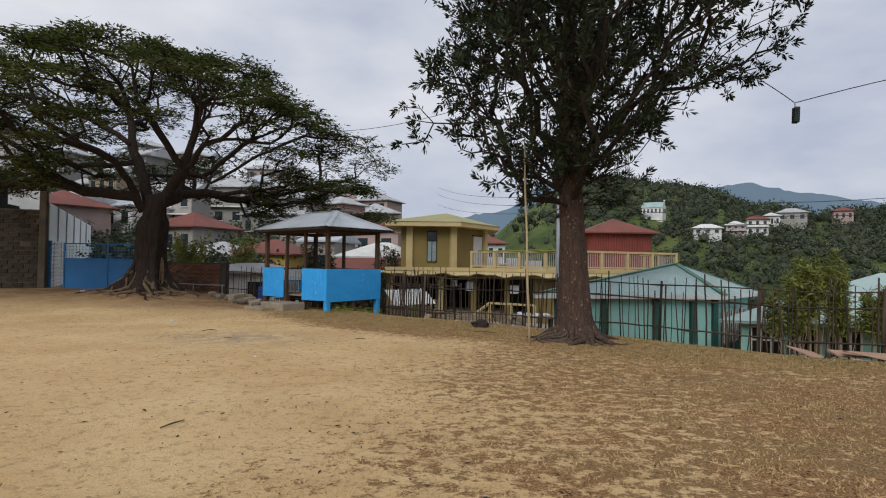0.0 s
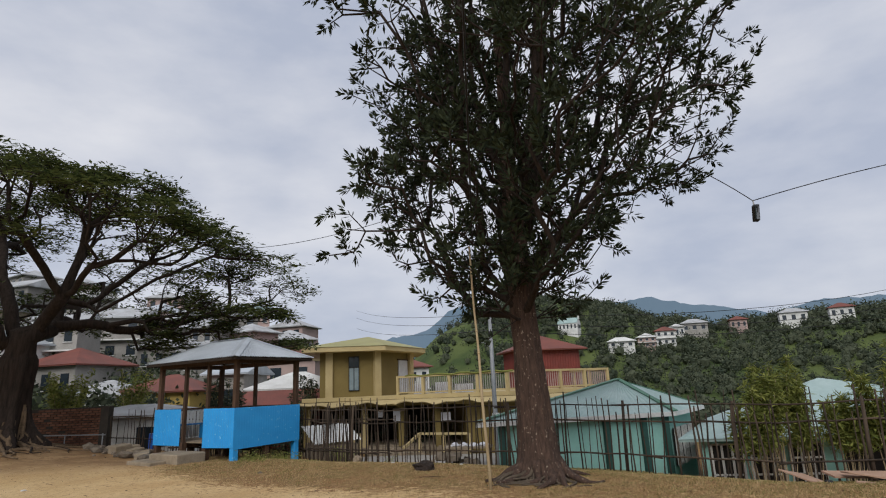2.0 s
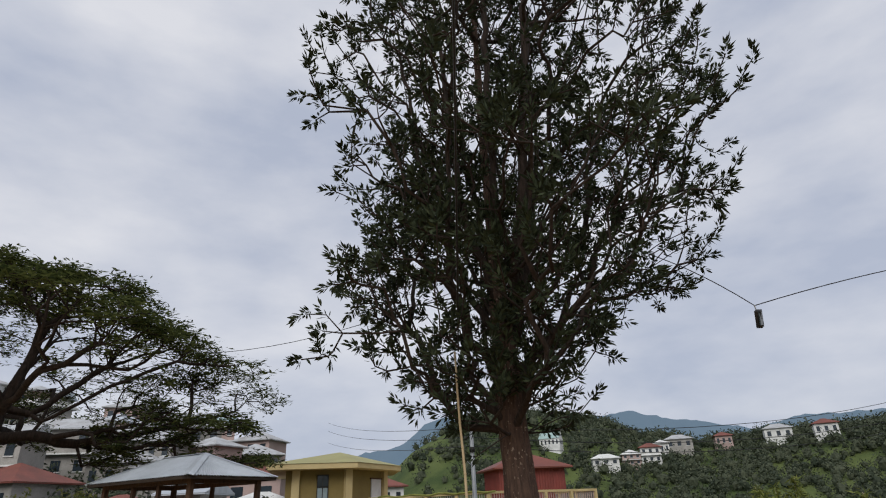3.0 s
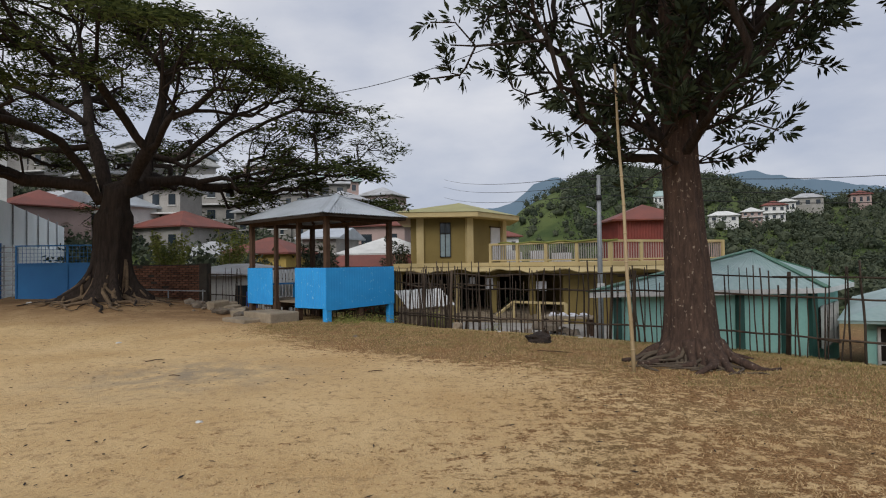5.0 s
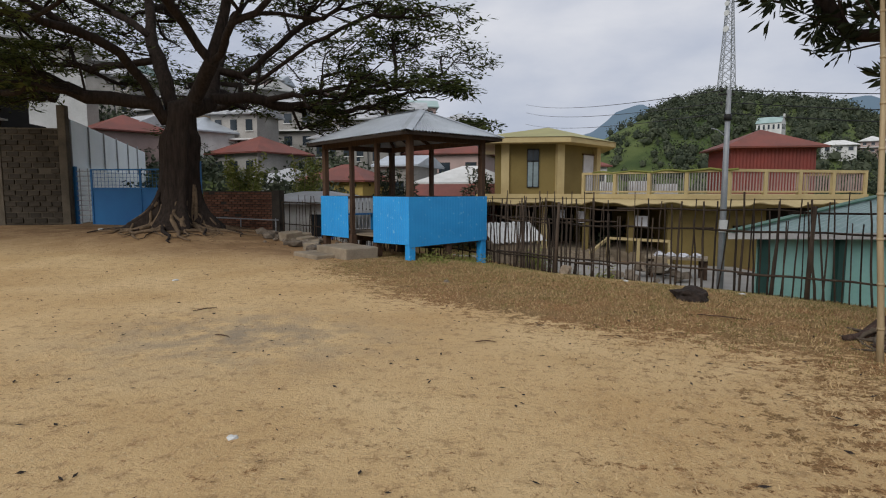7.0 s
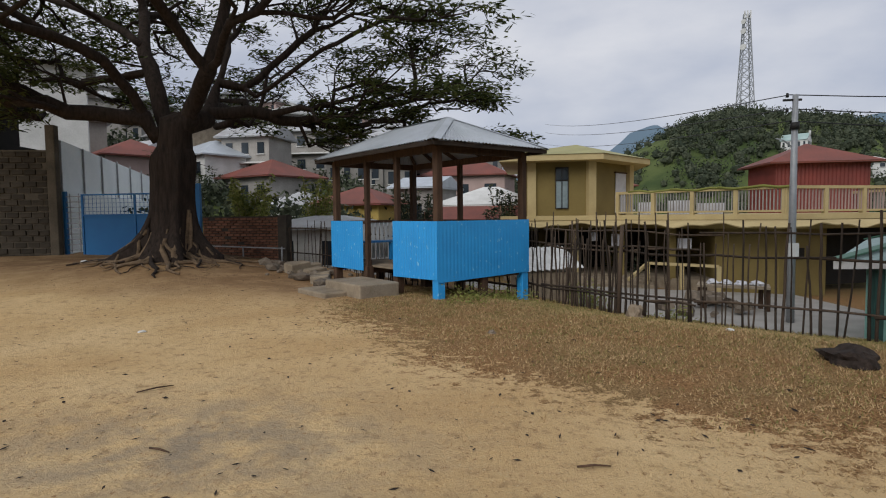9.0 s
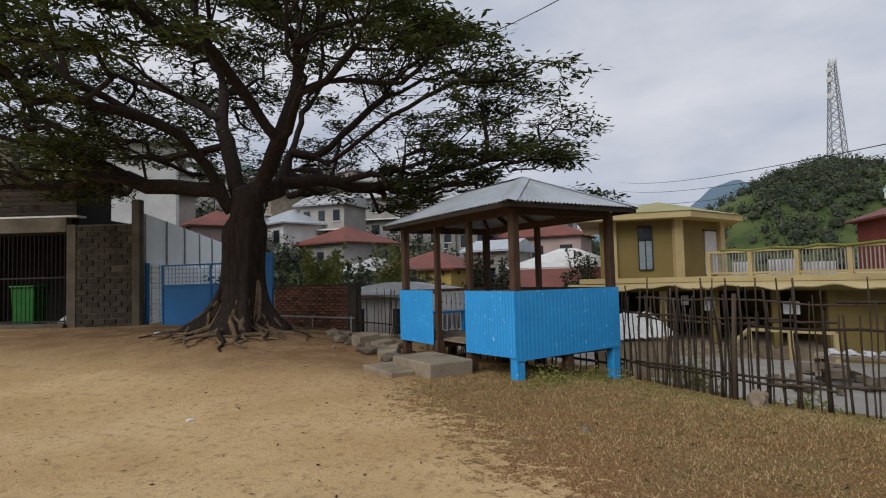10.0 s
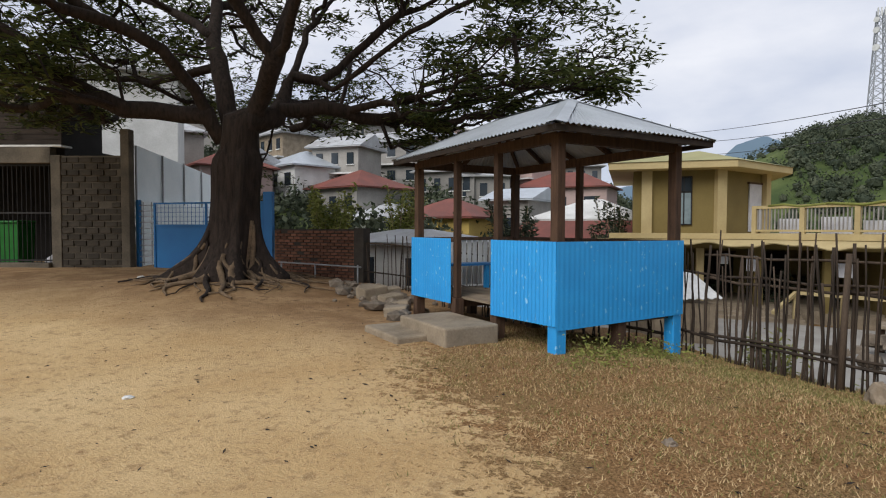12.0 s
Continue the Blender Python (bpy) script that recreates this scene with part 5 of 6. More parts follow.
def olive_house():
    ob = thing("terrace_house", 3.0, 38.0, -1.9, "olive house with cream trim, roof terrace and hipped corner room", "house")
    room = [(-2.75, 37.6), (0.62, 37.6), (3.0, 41.0), (3.0, 45.0), (-2.75, 45.0)]
    part("wall", Geo().slab(room, SLAB, 4.1), M_OLIVE, ob)
    for x, y, r in ((0.66, 37.62, 27), (-2.2, 37.55, 0), (2.95, 40.75, 54)):
        part("pilaster", Geo().box((x, y, (SLAB + 4.05) / 2), (0.42, 0.3, 4.05 - SLAB), r), M_CREAM, ob)
    eave = offset(room, 1.0)
    part("eave", Geo().slab(eave, 4.02, 4.30), M_CREAM, ob, "deep cream eave board")
    part("roof", hip(Geo(), offset(room, 1.05), 4.304, (0.2, 41.2, 5.25)), M_ROOF_YEL, ob, "low yellow-green sheet roof")
    win = part("window", Geo().box((-0.73, 37.60, 2.74), (0.62, 0.06, 2.02)), M_DARK, ob)
    part("pane", Geo().box((-0.88, 37.56, 2.42), (0.25, 0.02, 1.3)), M_PANE_DAYLIGHT, win)
    part("pane", Geo().box((-0.58, 37.56, 2.42), (0.25, 0.02, 1.3)), M_PANE_DAYLIGHT, win)
    part("pane", Geo().box((-0.73, 37.56, 3.42), (0.55, 0.02, 0.55)), M_GLASS, win)
    for x in (-1.03, -0.73, -0.43):
        part("frame", Geo().box((x, 37.55, 2.74), (0.04, 0.05, 2.02)), M_IRON, win)
    for z in (1.74, 3.1, 3.74):
        part("frame", Geo().box((-0.73, 37.55, z), (0.62, 0.05, 0.04)), M_IRON, win)
    d = Vector((2.38, 3.4, 0)).normalized()
    p = Vector((0.62, 37.6, 0)) + d * 3.05 + Vector((d.y, -d.x, 0)) * 0.05
    door = part("notice_door", Geo().box((p.x, p.y, 2.5), (1.1, 0.06, 2.1), math.degrees(math.atan2(d.y, d.x))), M_CLOTH, ob, "pale door hung with a printed cloth")
    p2 = p + Vector((d.y, -d.x, 0)) * 0.05
    part("door_frame", Geo().box((p.x, p.y, 3.58), (1.3, 0.1, 0.08), math.degrees(math.atan2(d.y, d.x))), M_WOOD, door)
    # terrace slab and wavy canopy
    slab = [(-3.7, 36.7), (1.7, 36.7), (7.5, 32.5), (14.6, 35.5), (14.6, 45), (-3.7, 45)]
    part("terrace_slab", Geo().slab(slab, SLAB - 0.22, SLAB), M_CREAM, ob)
    part("ceiling_beam", Geo().slab(offset(slab, -0.25), SLAB - 0.6, SLAB - 0.22), M_OLIVE, ob)
    edge = [(-4.2, 37.0), (1.9, 36.6), (7.5, 32.4), (14.7, 35.4)]
    at, total = along(edge)
    g = Geo()
    n = 120
    for i in range(n + 1):
        s = total * i / n
        x, y = at(s)
        x2, y2 = at(min(total, s + 0.1))
        x1, y1 = at(max(0.0, s - 0.1))
        t = Vector((x2 - x1, y2 - y1, 0)).normalized()
        nn = Vector((t.y, -t.x, 0))
        w = 0.07 * math.sin(s * 1.9) + 0.04 * math.sin(s * 4.7)
        g.v += [(x, y, SLAB - 0.24), (x + nn.x * 0.55, y + nn.y * 0.55, SLAB - 0.30 + 0.3 * w), (x + nn.x * 0.9, y + nn.y * 0.9, SLAB - 0.42 + w), (x + nn.x * 0.88, y + nn.y * 0.88, SLAB - 0.46 + w), (x, y, SLAB - 0.36)]
        if i:
            k = len(g.v) - 10
            g.f += [(k + j, k + 5 + j, k + 6 + j, k + 1 + j) for j in range(4)]
    part("canopy", g, M_CREAM, ob, "sagging cream sheet canopy along the front")
    railing(ob, (1.9, 37.3), (7.5, 32.7), SLAB, 4)
    railing(ob, (7.5, 32.7), (14.5, 35.7), SLAB, 4, 0.16, mat=M_PINKWALL)
    railing(ob, (14.5, 35.7), (14.5, 44), SLAB, 3, 0.3)
    # ground storey: recessed front with doors and columns, and the solid corner
    part("lower_wall", Geo().box((1.0, 41.6, -0.3), (9.4, 0.25, 2.6)), M_OLIVE, ob)
    part("lower_wall", Geo().box((-3.5, 39.4, -0.3), (0.25, 4.4, 2.6)), M_OLIVE, ob)
    part("corner_wall", Geo().slab([(5.75, 34.35), (7.5, 33.1), (9.6, 34.0), (9.6, 42.0), (5.75, 42.0)], -1.95, SLAB - 0.6), M_OLIVE, ob)
    part("back_wall", Geo().box((12.0, 36.4, -0.4), (5.0, 0.25, 2.6), 23), M_DARK, ob)
    part("veranda_floor", Geo().slab([(-3.6, 37.2), (1.6, 37.2), (5.7, 34.2), (5.7, 41.5), (-3.6, 41.5)], -1.95, -1.45), M_CONC, ob)
    for x, y in ((-3.4, 37.4), (-0.1, 37.35), (2.0, 37.0), (4.0, 35.6), (5.6, 34.5)):
        part("column", Geo().box((x, y, -0.35), (0.3, 0.3, 2.3), 0), M_CREAM if x < 1 else M_OLIVE, ob, "square painted column")
    # Doorways are not cut: flat near-black panels paint the shade within.
    for x, w in ((-2.3, 0.9), (-0.9, 1.0), (1.0, 1.6), (3.4, 1.2)):
        dd = part("doorway", Geo().box((x, 41.44, -0.5), (w, 0.08, 1.9)), M_DARK, ob, "flat near-black panel painted as doorway shade")
        part("door_frame", Geo().box((x, 41.40, 0.49), (w + 0.16, 0.1, 0.08)), M_WOOD, dd)
    part("small_window", Geo().box((8.25, 33.38, -0.2), (0.62, 0.1, 0.42), 23.2), M_DARK, ob, "small dark barred window")
    part("cloth", Geo().box((0.8, 37.2, 0.35), (0.3, 0.02, 0.42)), M_CLOTH, ob, "pale notice hung under the canopy")
    part("cloth", Geo().box((1.75, 36.8, 0.2), (0.42, 0.02, 0.6), -20), M_CLOTH, ob, "pale notice hung under the canopy")
    part("cloth", Geo().box((4.4, 35.0, 0.1), (0.6, 0.02, 0.5), -35), M_CLOTH, ob, "pale notice hung under the canopy")
    # entrance steps and cream hand rails
    for k in range(4):
        part("step", Geo().box((1.6, 36.2 - 0.4 * k, -1.55 - 0.11 * k), (3.2, 0.42, 0.12 + 0.0 * k), -8), M_CONC, ob)
    for (ax, ay), (bx, by) in (((-2.9, 36.6), (-1.0, 36.2)), ((2.9, 35.2), (5.4, 33.6)), ((-1.0, 36.2), (-0.4, 37.2))):
        part("hand_rail", Geo().beam((ax, ay, -0.75), (bx, by, -0.75), 0.12, 0.12), M_CREAM, ob)
        for t in (0, 0.5, 1):
            x, y = ax + (bx - ax) * t, ay + (by - ay) * t
            part("rail_post", Geo().box((x, y, -1.33), (0.16, 0.16, 1.15)), M_CREAM, ob)
    part("hand_rail", Geo().beam((2.9, 35.2, -0.75), (1.9, 33.9, -1.35), 0.12, 0.12), M_CREAM, ob)


olive_house()


def clutter_on_terrace():
    rng = random.Random(4)
    for k, (t, w, h) in enumerate(((0.14, 0.8, 0.6), (0.36, 0.9, 0.65), (0.56, 1.0, 0.5))):
        x, y = 1.9 + 5.6 * t + 0.6, 37.3 - 4.6 * t + 0.9
        g = Geo()
        g.ridged((x - w / 2, y + 0.2, SLAB + 0.02), (x + w / 2, y - 0.2, SLAB + 0.02), (x + w / 2, y - 0.18, SLAB + h), (x - w / 2, y + 0.25, SLAB + h), 5, 0.05, 3, 0.03)
        solid("laundry_sheet", g, M_CLOTH, "pale laundry drying behind the terrace railing", "laundry", "laundry on the terrace", smooth=True)
    for k in range(3):
        x, y = 3.2 + 1.6 * k, 36.2 - 1.35 * k
        pts = [(x + 0.45 * i - 0.9, y - 0.37 * i + 0.7, SLAB + 1.08 + 0.05 * math.sin(2.1 * i + k)) for i in range(6)]
        solid("garland", Geo().tube(pts, 0.05, 6), M_LEAF_BUSH, "green-yellow creeper trailing along the terrace rail", "creeper", "creepers on the rail", smooth=True)


clutter_on_terrace()


def red_hut():
    ob = thing("red_hut", 13.0, 43.0, SLAB, "dark red sheet-metal hut with rusty hipped roof on the terrace", "hut")
    plan = [(10.7, 42.0), (15.3, 42.0), (15.3, 46.0), (10.7, 46.0)]
    ring = plan + plan[:1]
    for a, b in zip(ring, ring[1:]):
        part("wall", Geo().ridged((*a, SLAB), (*b, SLAB), (*b, 4.1), (*a, 4.1), 24, 0.02, 1), M_RED, ob)
    part("roof", hip(Geo(), offset(plan, 0.5), 4.08, (13.0, 44.0, 5.25)).slab(offset(plan, 0.48), 4.0, 4.076), M_REDROOF, ob)


red_hut()


def utility_pole():
    x, y = 5.4, 26.9
    ob = thing("utility_pole", x, y, land(x, y), "grey steel utility pole with insulators and street light arm", "pole")
    z0 = land(x, y)
    part("shaft", Geo().tube([(x, y, z0 - 0.3), (x, y, 1.5), (x, y, 4.85)], [0.115, 0.10, 0.075], 10), M_STEEL, ob, smooth=True)
    part("crossarm", Geo().box((x - 0.08, y, 4.7), (0.5, 0.06, 0.06)), M_IRON, ob)
    for k, z in enumerate((4.78, 4.35)):
        part("insulator", Geo().tube([(x - 0.22, y, z), (x - 0.22, y, z + 0.12)], [0.05, 0.035], 8), M_IRON, ob, smooth=True)
    part("collar", Geo().tube([(x, y, 3.85), (x, y, 4.05)], 0.125, 10), M_IRON, ob, smooth=True)
    part("lamp_arm", Geo().tube([(x, y, 3.3), (x - 0.3, y, 3.55), (x - 0.5, y, 3.6)], 0.02, 6), M_STEEL, ob, smooth=True)
    part("meter_box", Geo().box((x - 0.02, y - 0.14, 0.35), (0.26, 0.14, 0.4)), M_WHITE, ob, "small white meter box")


utility_pole()

# ---- turquoise house beyond the fence ----


ZE = 0.60


def turquoise_house():
    ob = thing("turquoise_house", 8.8, 23.5, -1.9, "low turquoise house with faded green sheet roof and dark posts", "house")
    plan = [(3.9, 20.15), (9.85, 20.75), (12.6, 23.7), (11.5, 27.5), (7.9, 27.0)]
    part("wall", Geo().slab(plan, -2.0, ZE), M_TURQ, ob)
    over = offset(plan, 0.42)
    apex0, apex1 = (9.3, 22.9, 1.72), (10.2, 25.0, 1.72)
    tops = [apex0, apex0, apex1, apex1, apex0]
    for i in range(5):
        a, b = over[i], over[(i + 1) % 5]
        ta, tb = tops[i], tops[(i + 1) % 5]
        part("roof_slope", Geo().ridged((*a, ZE), (*b, ZE), tb, ta, 26, 0.02, 2), M_GREENROOF, ob, smooth=True)
    for a, t in zip(over, tops):
        part("ridge_cap", Geo().beam((*a, ZE + 0.04), (t[0], t[1], t[2] + 0.04), 0.22, 0.03), M_GREENROOF2, ob, "dark green ridge strip")
    part("ridge_cap", Geo().beam(apex0, apex1, 0.25, 0.06), M_GREENROOF2, ob, "dark green ridge strip")
    for i in range(3):
        a, b = Vector((*over[i], 0)), Vector((*over[(i + 1) % 5], 0))
        part("fascia", Geo().beam((a.x, a.y, ZE - 0.06), (b.x, b.y, ZE - 0.06), 0.04, 0.14), M_WHITE, ob)
    a, b = Vector((*plan[0], 0)), Vector((*plan[1], 0))
    for t in (0.02, 0.3, 0.62, 0.85, 0.99):
        p = a.lerp(b, t)
        part("post", Geo().box((p.x, p.y - 0.12, -0.71), (0.17, 0.17, 2.58), 6), M_TURQ_DARK, ob, "dark green post")
    c = Vector((*plan[2], 0))
    for k, t in enumerate((0.25, 0.5, 0.75)):
        p = b.lerp(c, t)
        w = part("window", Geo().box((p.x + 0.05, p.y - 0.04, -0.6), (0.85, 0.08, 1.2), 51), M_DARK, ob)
        for i in range(4):
            q = p + Vector((math.cos(radians(51)), math.sin(radians(51)), 0)) * (-0.42 + 0.28 * i)
            part("mullion", Geo().box((q.x + 0.08, q.y - 0.07, -0.6), (0.06, 0.06, 1.25), 51), M_WHITE, w)
        for z in (-1.2, -0.8, -0.4, 0.0):
            part("glazing_bar", Geo().box((p.x + 0.08, p.y - 0.07, z), (0.9, 0.05, 0.05), 51), M_WHITE, w)


turquoise_house()


def side_house():
    """The wing to the right, with white-framed windows, porch shade painted near-black, and its pale roof."""
    ob = thing("windowed_house", 14.5, 20.0, -2.0, "turquoise house with white-framed windows, porch shade painted near-black, pale roof", "house")
    plan = [(9.4, 18.1), (20.5, 14.6), (23.0, 22.0), (14.6, 25.0)]
    part("wall", Geo().slab(plan, -2.1, -0.02), M_TURQ, ob)
    over = offset(plan, 0.5)
    part("roof", hip(Geo(), over, -0.02, (15.6, 20.4, 1.5)).slab(offset(plan, 0.47), -0.10, -0.024), M_GREENROOF, ob)
    a, b = Vector((*plan[0], 0)), Vector((*plan[1], 0))
    d = (b - a).normalized()
    nrm = Vector((d.y, -d.x, 0))
    yaw = math.degrees(math.atan2(d.y, d.x))
    for k, s in enumerate((0.7, 1.75, 2.8)):
        p = a + d * s + nrm * 0.03
        w = part("window", Geo().box((p.x, p.y, -0.85), (0.85, 0.06, 1.25), yaw), M_DARK, ob)
        for i in range(4):
            q = p + d * (-0.42 + 0.28 * i) + nrm * 0.04
            part("mullion", Geo().box((q.x, q.y, -0.85), (0.06, 0.05, 1.3), yaw), M_WHITE, w)
        for z in (-1.48, -1.05, -0.62, -0.22):
            q = p + nrm * 0.045
            part("glazing_bar", Geo().box((q.x, q.y, z), (0.9, 0.04, 0.05), yaw), M_WHITE, w)
    # No porch is hollowed out: a flat near-black panel paints its shade.
    p = a + d * 6.5 + nrm * 0.02
    part("porch", Geo().box((p.x, p.y, -1.0), (5.4, 0.1, 1.75), yaw), M_DARK, ob, "flat near-black panel painted as porch shade")


side_house()

# ---- the town on the slope ----


def town_house(x, y, w, d, h, rz, wall, roof, label, z=None, pitch=0.28, gable=False, storeys=1, group="houses of the town", cols=3, name="house"):
    z0 = land(x, y) if z is None else z
    ob = thing(name, x, y, z0, label, "house", group)
    base = pose(x, y, 0, 0, 0, rz)

    def at(u, v, zz):
        p = base @ Vector((u, v, zz))
        return (p.x, p.y, p.z)

    low = min(z0, land(x, y)) - 3.0
    part("wall", Geo().box(at(0, 0, (z0 + h + low) / 2), (w, d, z0 + h - low), rz), wall, ob)
    o = 0.45
    e = [(-w / 2 - o, -d / 2 - o), (w / 2 + o, -d / 2 - o), (w / 2 + o, d / 2 + o), (-w / 2 - o, d / 2 + o)]
    ze, zt = z0 + h, z0 + h + pitch * min(w, d)
    r0, r1 = (-w / 2 - o if gable else -max(0.1, (w - d) / 2), 0), (w / 2 + o if gable else max(0.1, (w - d) / 2), 0)
    g = Geo()
    g.face(at(*e[0], ze), at(*e[1], ze), at(*r1, zt), at(*r0, zt)).face(at(*e[2], ze), at(*e[3], ze), at(*r0, zt), at(*r1, zt))
    g.face(at(*e[1], ze), at(*e[2], ze), at(*r1, zt)).face(at(*e[3], ze), at(*e[0], ze), at(*r0, zt))
    g.box(at(0, 0, ze - 0.05), (w + 2 * o - 0.05, d + 2 * o - 0.05, 0.09), rz)
    part("roof", g, roof, ob)
    for s in range(storeys):
        zc = z0 + h * (s + 0.55) / storeys
        for k in range(cols):
            u = w * ((k + 0.5) / cols - 0.5)
            for v, r in ((-d / 2 - 0.02, 0),):
                win = part("window", Geo().box(at(u, v, zc), (w / cols * 0.42, 0.06, h / storeys * 0.42), rz + r), M_GLASS, ob)
                part("frame", Geo().box(at(u, v - 0.03, zc - h / storeys * 0.23), (w / cols * 0.5, 0.1, 0.07), rz + r), M_WHITE, win)
        if s:
            part("floor_band", Geo().box(at(0, -d / 2 - 0.25, z0 + h * s / storeys), (w + 0.2, 0.6, 0.12), rz), M_WHITE, ob)
    return ob


M_ROOFS = [M_ZINC_OLD, M_ZINC, M_REDROOF, M_WHITE, M_GREENROOF]
town_house(-21.6, 49.6, 5.2, 5, 5.3, -24, M_GREYWALL, M_REDROOF, "two-storey grey house with red sheet roof on the slope", z=-0.9, storeys=2)
town_house(-33.0, 59.5, 6.5, 6, 6.4, -28, M_GREYWALL, M_ZINC, "grey house with pale zinc roof high on the slope", z=1.2, storeys=2)
town_house(-17.2, 44.7, 4.5, 4, 3.4, -18, M_WHITE, M_ZINC_OLD, "low white house with dull zinc roof below the slope", z=-1.4)
town_house(-12.9, 44.0, 4.6, 4, 3.6, -14, M_YELWALL, M_REDROOF, "yellow-walled house with rusty roof below the slope", z=-1.4)
town_house(-9.3, 47.3, 2.6, 4.5, 4.6, -12, M_GREYWALL, M_ZINC, "narrow blue-grey gabled house among the roofs", z=-1.3, gable=True, pitch=0.3, cols=1)
town_house(-4.9, 46.8, 6.0, 5, 3.9, -6, M_GREYWALL, M_WHITE, "house with wide white sheet roof", z=-1.8, pitch=0.24)
town_house(-5.3, 42.0, 5.2, 3.6, 2.7, -6, M_RED, M_REDROOF, "low shed-like house with rusty red roof", z=-1.8, pitch=0.3, gable=True)
town_house(-28.6, 35.2, 7.5, 6, 6.6, -50, M_WHITE, M_ZINC_OLD, "tall white house with yellow trim behind the gatehouse", z=2.4, storeys=2, cols=4)
town_house(-38.0, 47.0, 8, 6, 6.0, -40, M_GREYWALL, M_ZINC_OLD, "grey concrete town house with zinc roof", z=2.6, storeys=2)
town_house(-31.0, 46.5, 5.5, 5, 4.0, -34, M_PINKWALL, M_REDROOF, "pinkish house with rusty red roof", z=1.8)
town_house(-27.5, 51.5, 6, 5, 4.6, -28, M_WHITE, M_ZINC, "white town house with zinc roof", z=1.6, storeys=2)
town_house(5.2, 66.0, 3.2, 4, 4.6, 4, M_WHITE, M_REDROOF, "small white and red town house in the valley", z=-0.6, storeys=2)
town_house(-8.0, 62.0, 7.5, 5, 3.4, -8, M_PINKWALL, M_REDROOF, "long low house with red roof above the town", z=1.6)

town_house(-10.0, 30.2, 4.4, 3, 2.1, -12, M_WHITE, M_ZINC_OLD, "low white shed with dull zinc roof behind the stake fence", z=-1.0, pitch=0.14, cols=2)


def fill_town():
    rng = random.Random(17)
    for k in range(56):
        b, r = rng.uniform(-52, -5), rng.uniform(58, 106)
        x, y = r * math.sin(radians(b)), r * math.cos(radians(b))
        roof, wall = rng.choice(M_ROOFS + [M_ZINC_OLD] * 4), rng.choice((M_GREYWALL, M_GREYWALL, M_GREYWALL, M_PINKWALL, M_CONC))
        two = rng.random() < 0.5
        label = {M_ZINC_OLD: "dull zinc", M_ZINC: "zinc", M_REDROOF: "rusty red", M_WHITE: "white sheet", M_GREENROOF: "faded green"}[roof]
        town_house(x, y, rng.uniform(3.6, 5.6), rng.uniform(3.6, 4.8), 4.2 if two else 2.5, b * 1.0 + rng.uniform(-25, 25), wall, roof, "small hillside town house with %s roof" % label, storeys=2 if two else 1, gable=rng.random() < 0.4, cols=rng.choice((3, 4)))


fill_town()


def on_slope(bearing, up):
    """The place on a bearing where the far slope stands so many degrees over the eye."""
    best = min(range(90, 214, 2), key=lambda r: abs(math.degrees(math.atan2(land(r * math.sin(radians(bearing)), r * math.cos(radians(bearing))) - 1.6, r)) - up))
    return best * math.sin(radians(bearing)), best * math.cos(radians(bearing))


for b, up, w, h, wall, roof, label, st in (
    (24.7, 3.4, 9.5, 2.8, M_WHITE, M_WHITE, "pale yellow bungalow with white roof on the hillside", 1),
    (27.0, 3.2, 6.5, 4.0, M_PINKWALL, M_WHITE, "pink house with pale roof on the hillside", 2),
    (28.7, 3.3, 7.0, 5.6, M_WHITE, M_REDROOF, "white two-storey house with red roof on the hillside", 2),
    (29.8, 4.0, 5.0, 4.0, M_WHITE, M_WHITE, "small white house on the hillside", 1),
    (31.3, 4.4, 9.0, 3.6, M_GREYWALL, M_ZINC_OLD, "grey house under the ridge", 1),
    (34.9, 4.4, 5.5, 3.6, M_PINKWALL, M_REDROOF, "pinkish house on the ridge", 1),
    (39.1, 4.6, 8.5, 3.8, M_WHITE, M_ZINC_OLD, "long white house on the ridge", 1),
    (42.5, 4.6, 7.0, 3.8, M_WHITE, M_REDROOF, "white house on the ridge", 1),
):
    x, y = on_slope(b, up - 0.7)
    k = 0.8 * math.hypot(x, y) / 190
    town_house(x, y, w * k, 6 * k, h * k, -b + 6, wall, roof, label, storeys=st, group="houses on the far hill", z=land(x, y) + 0.6)


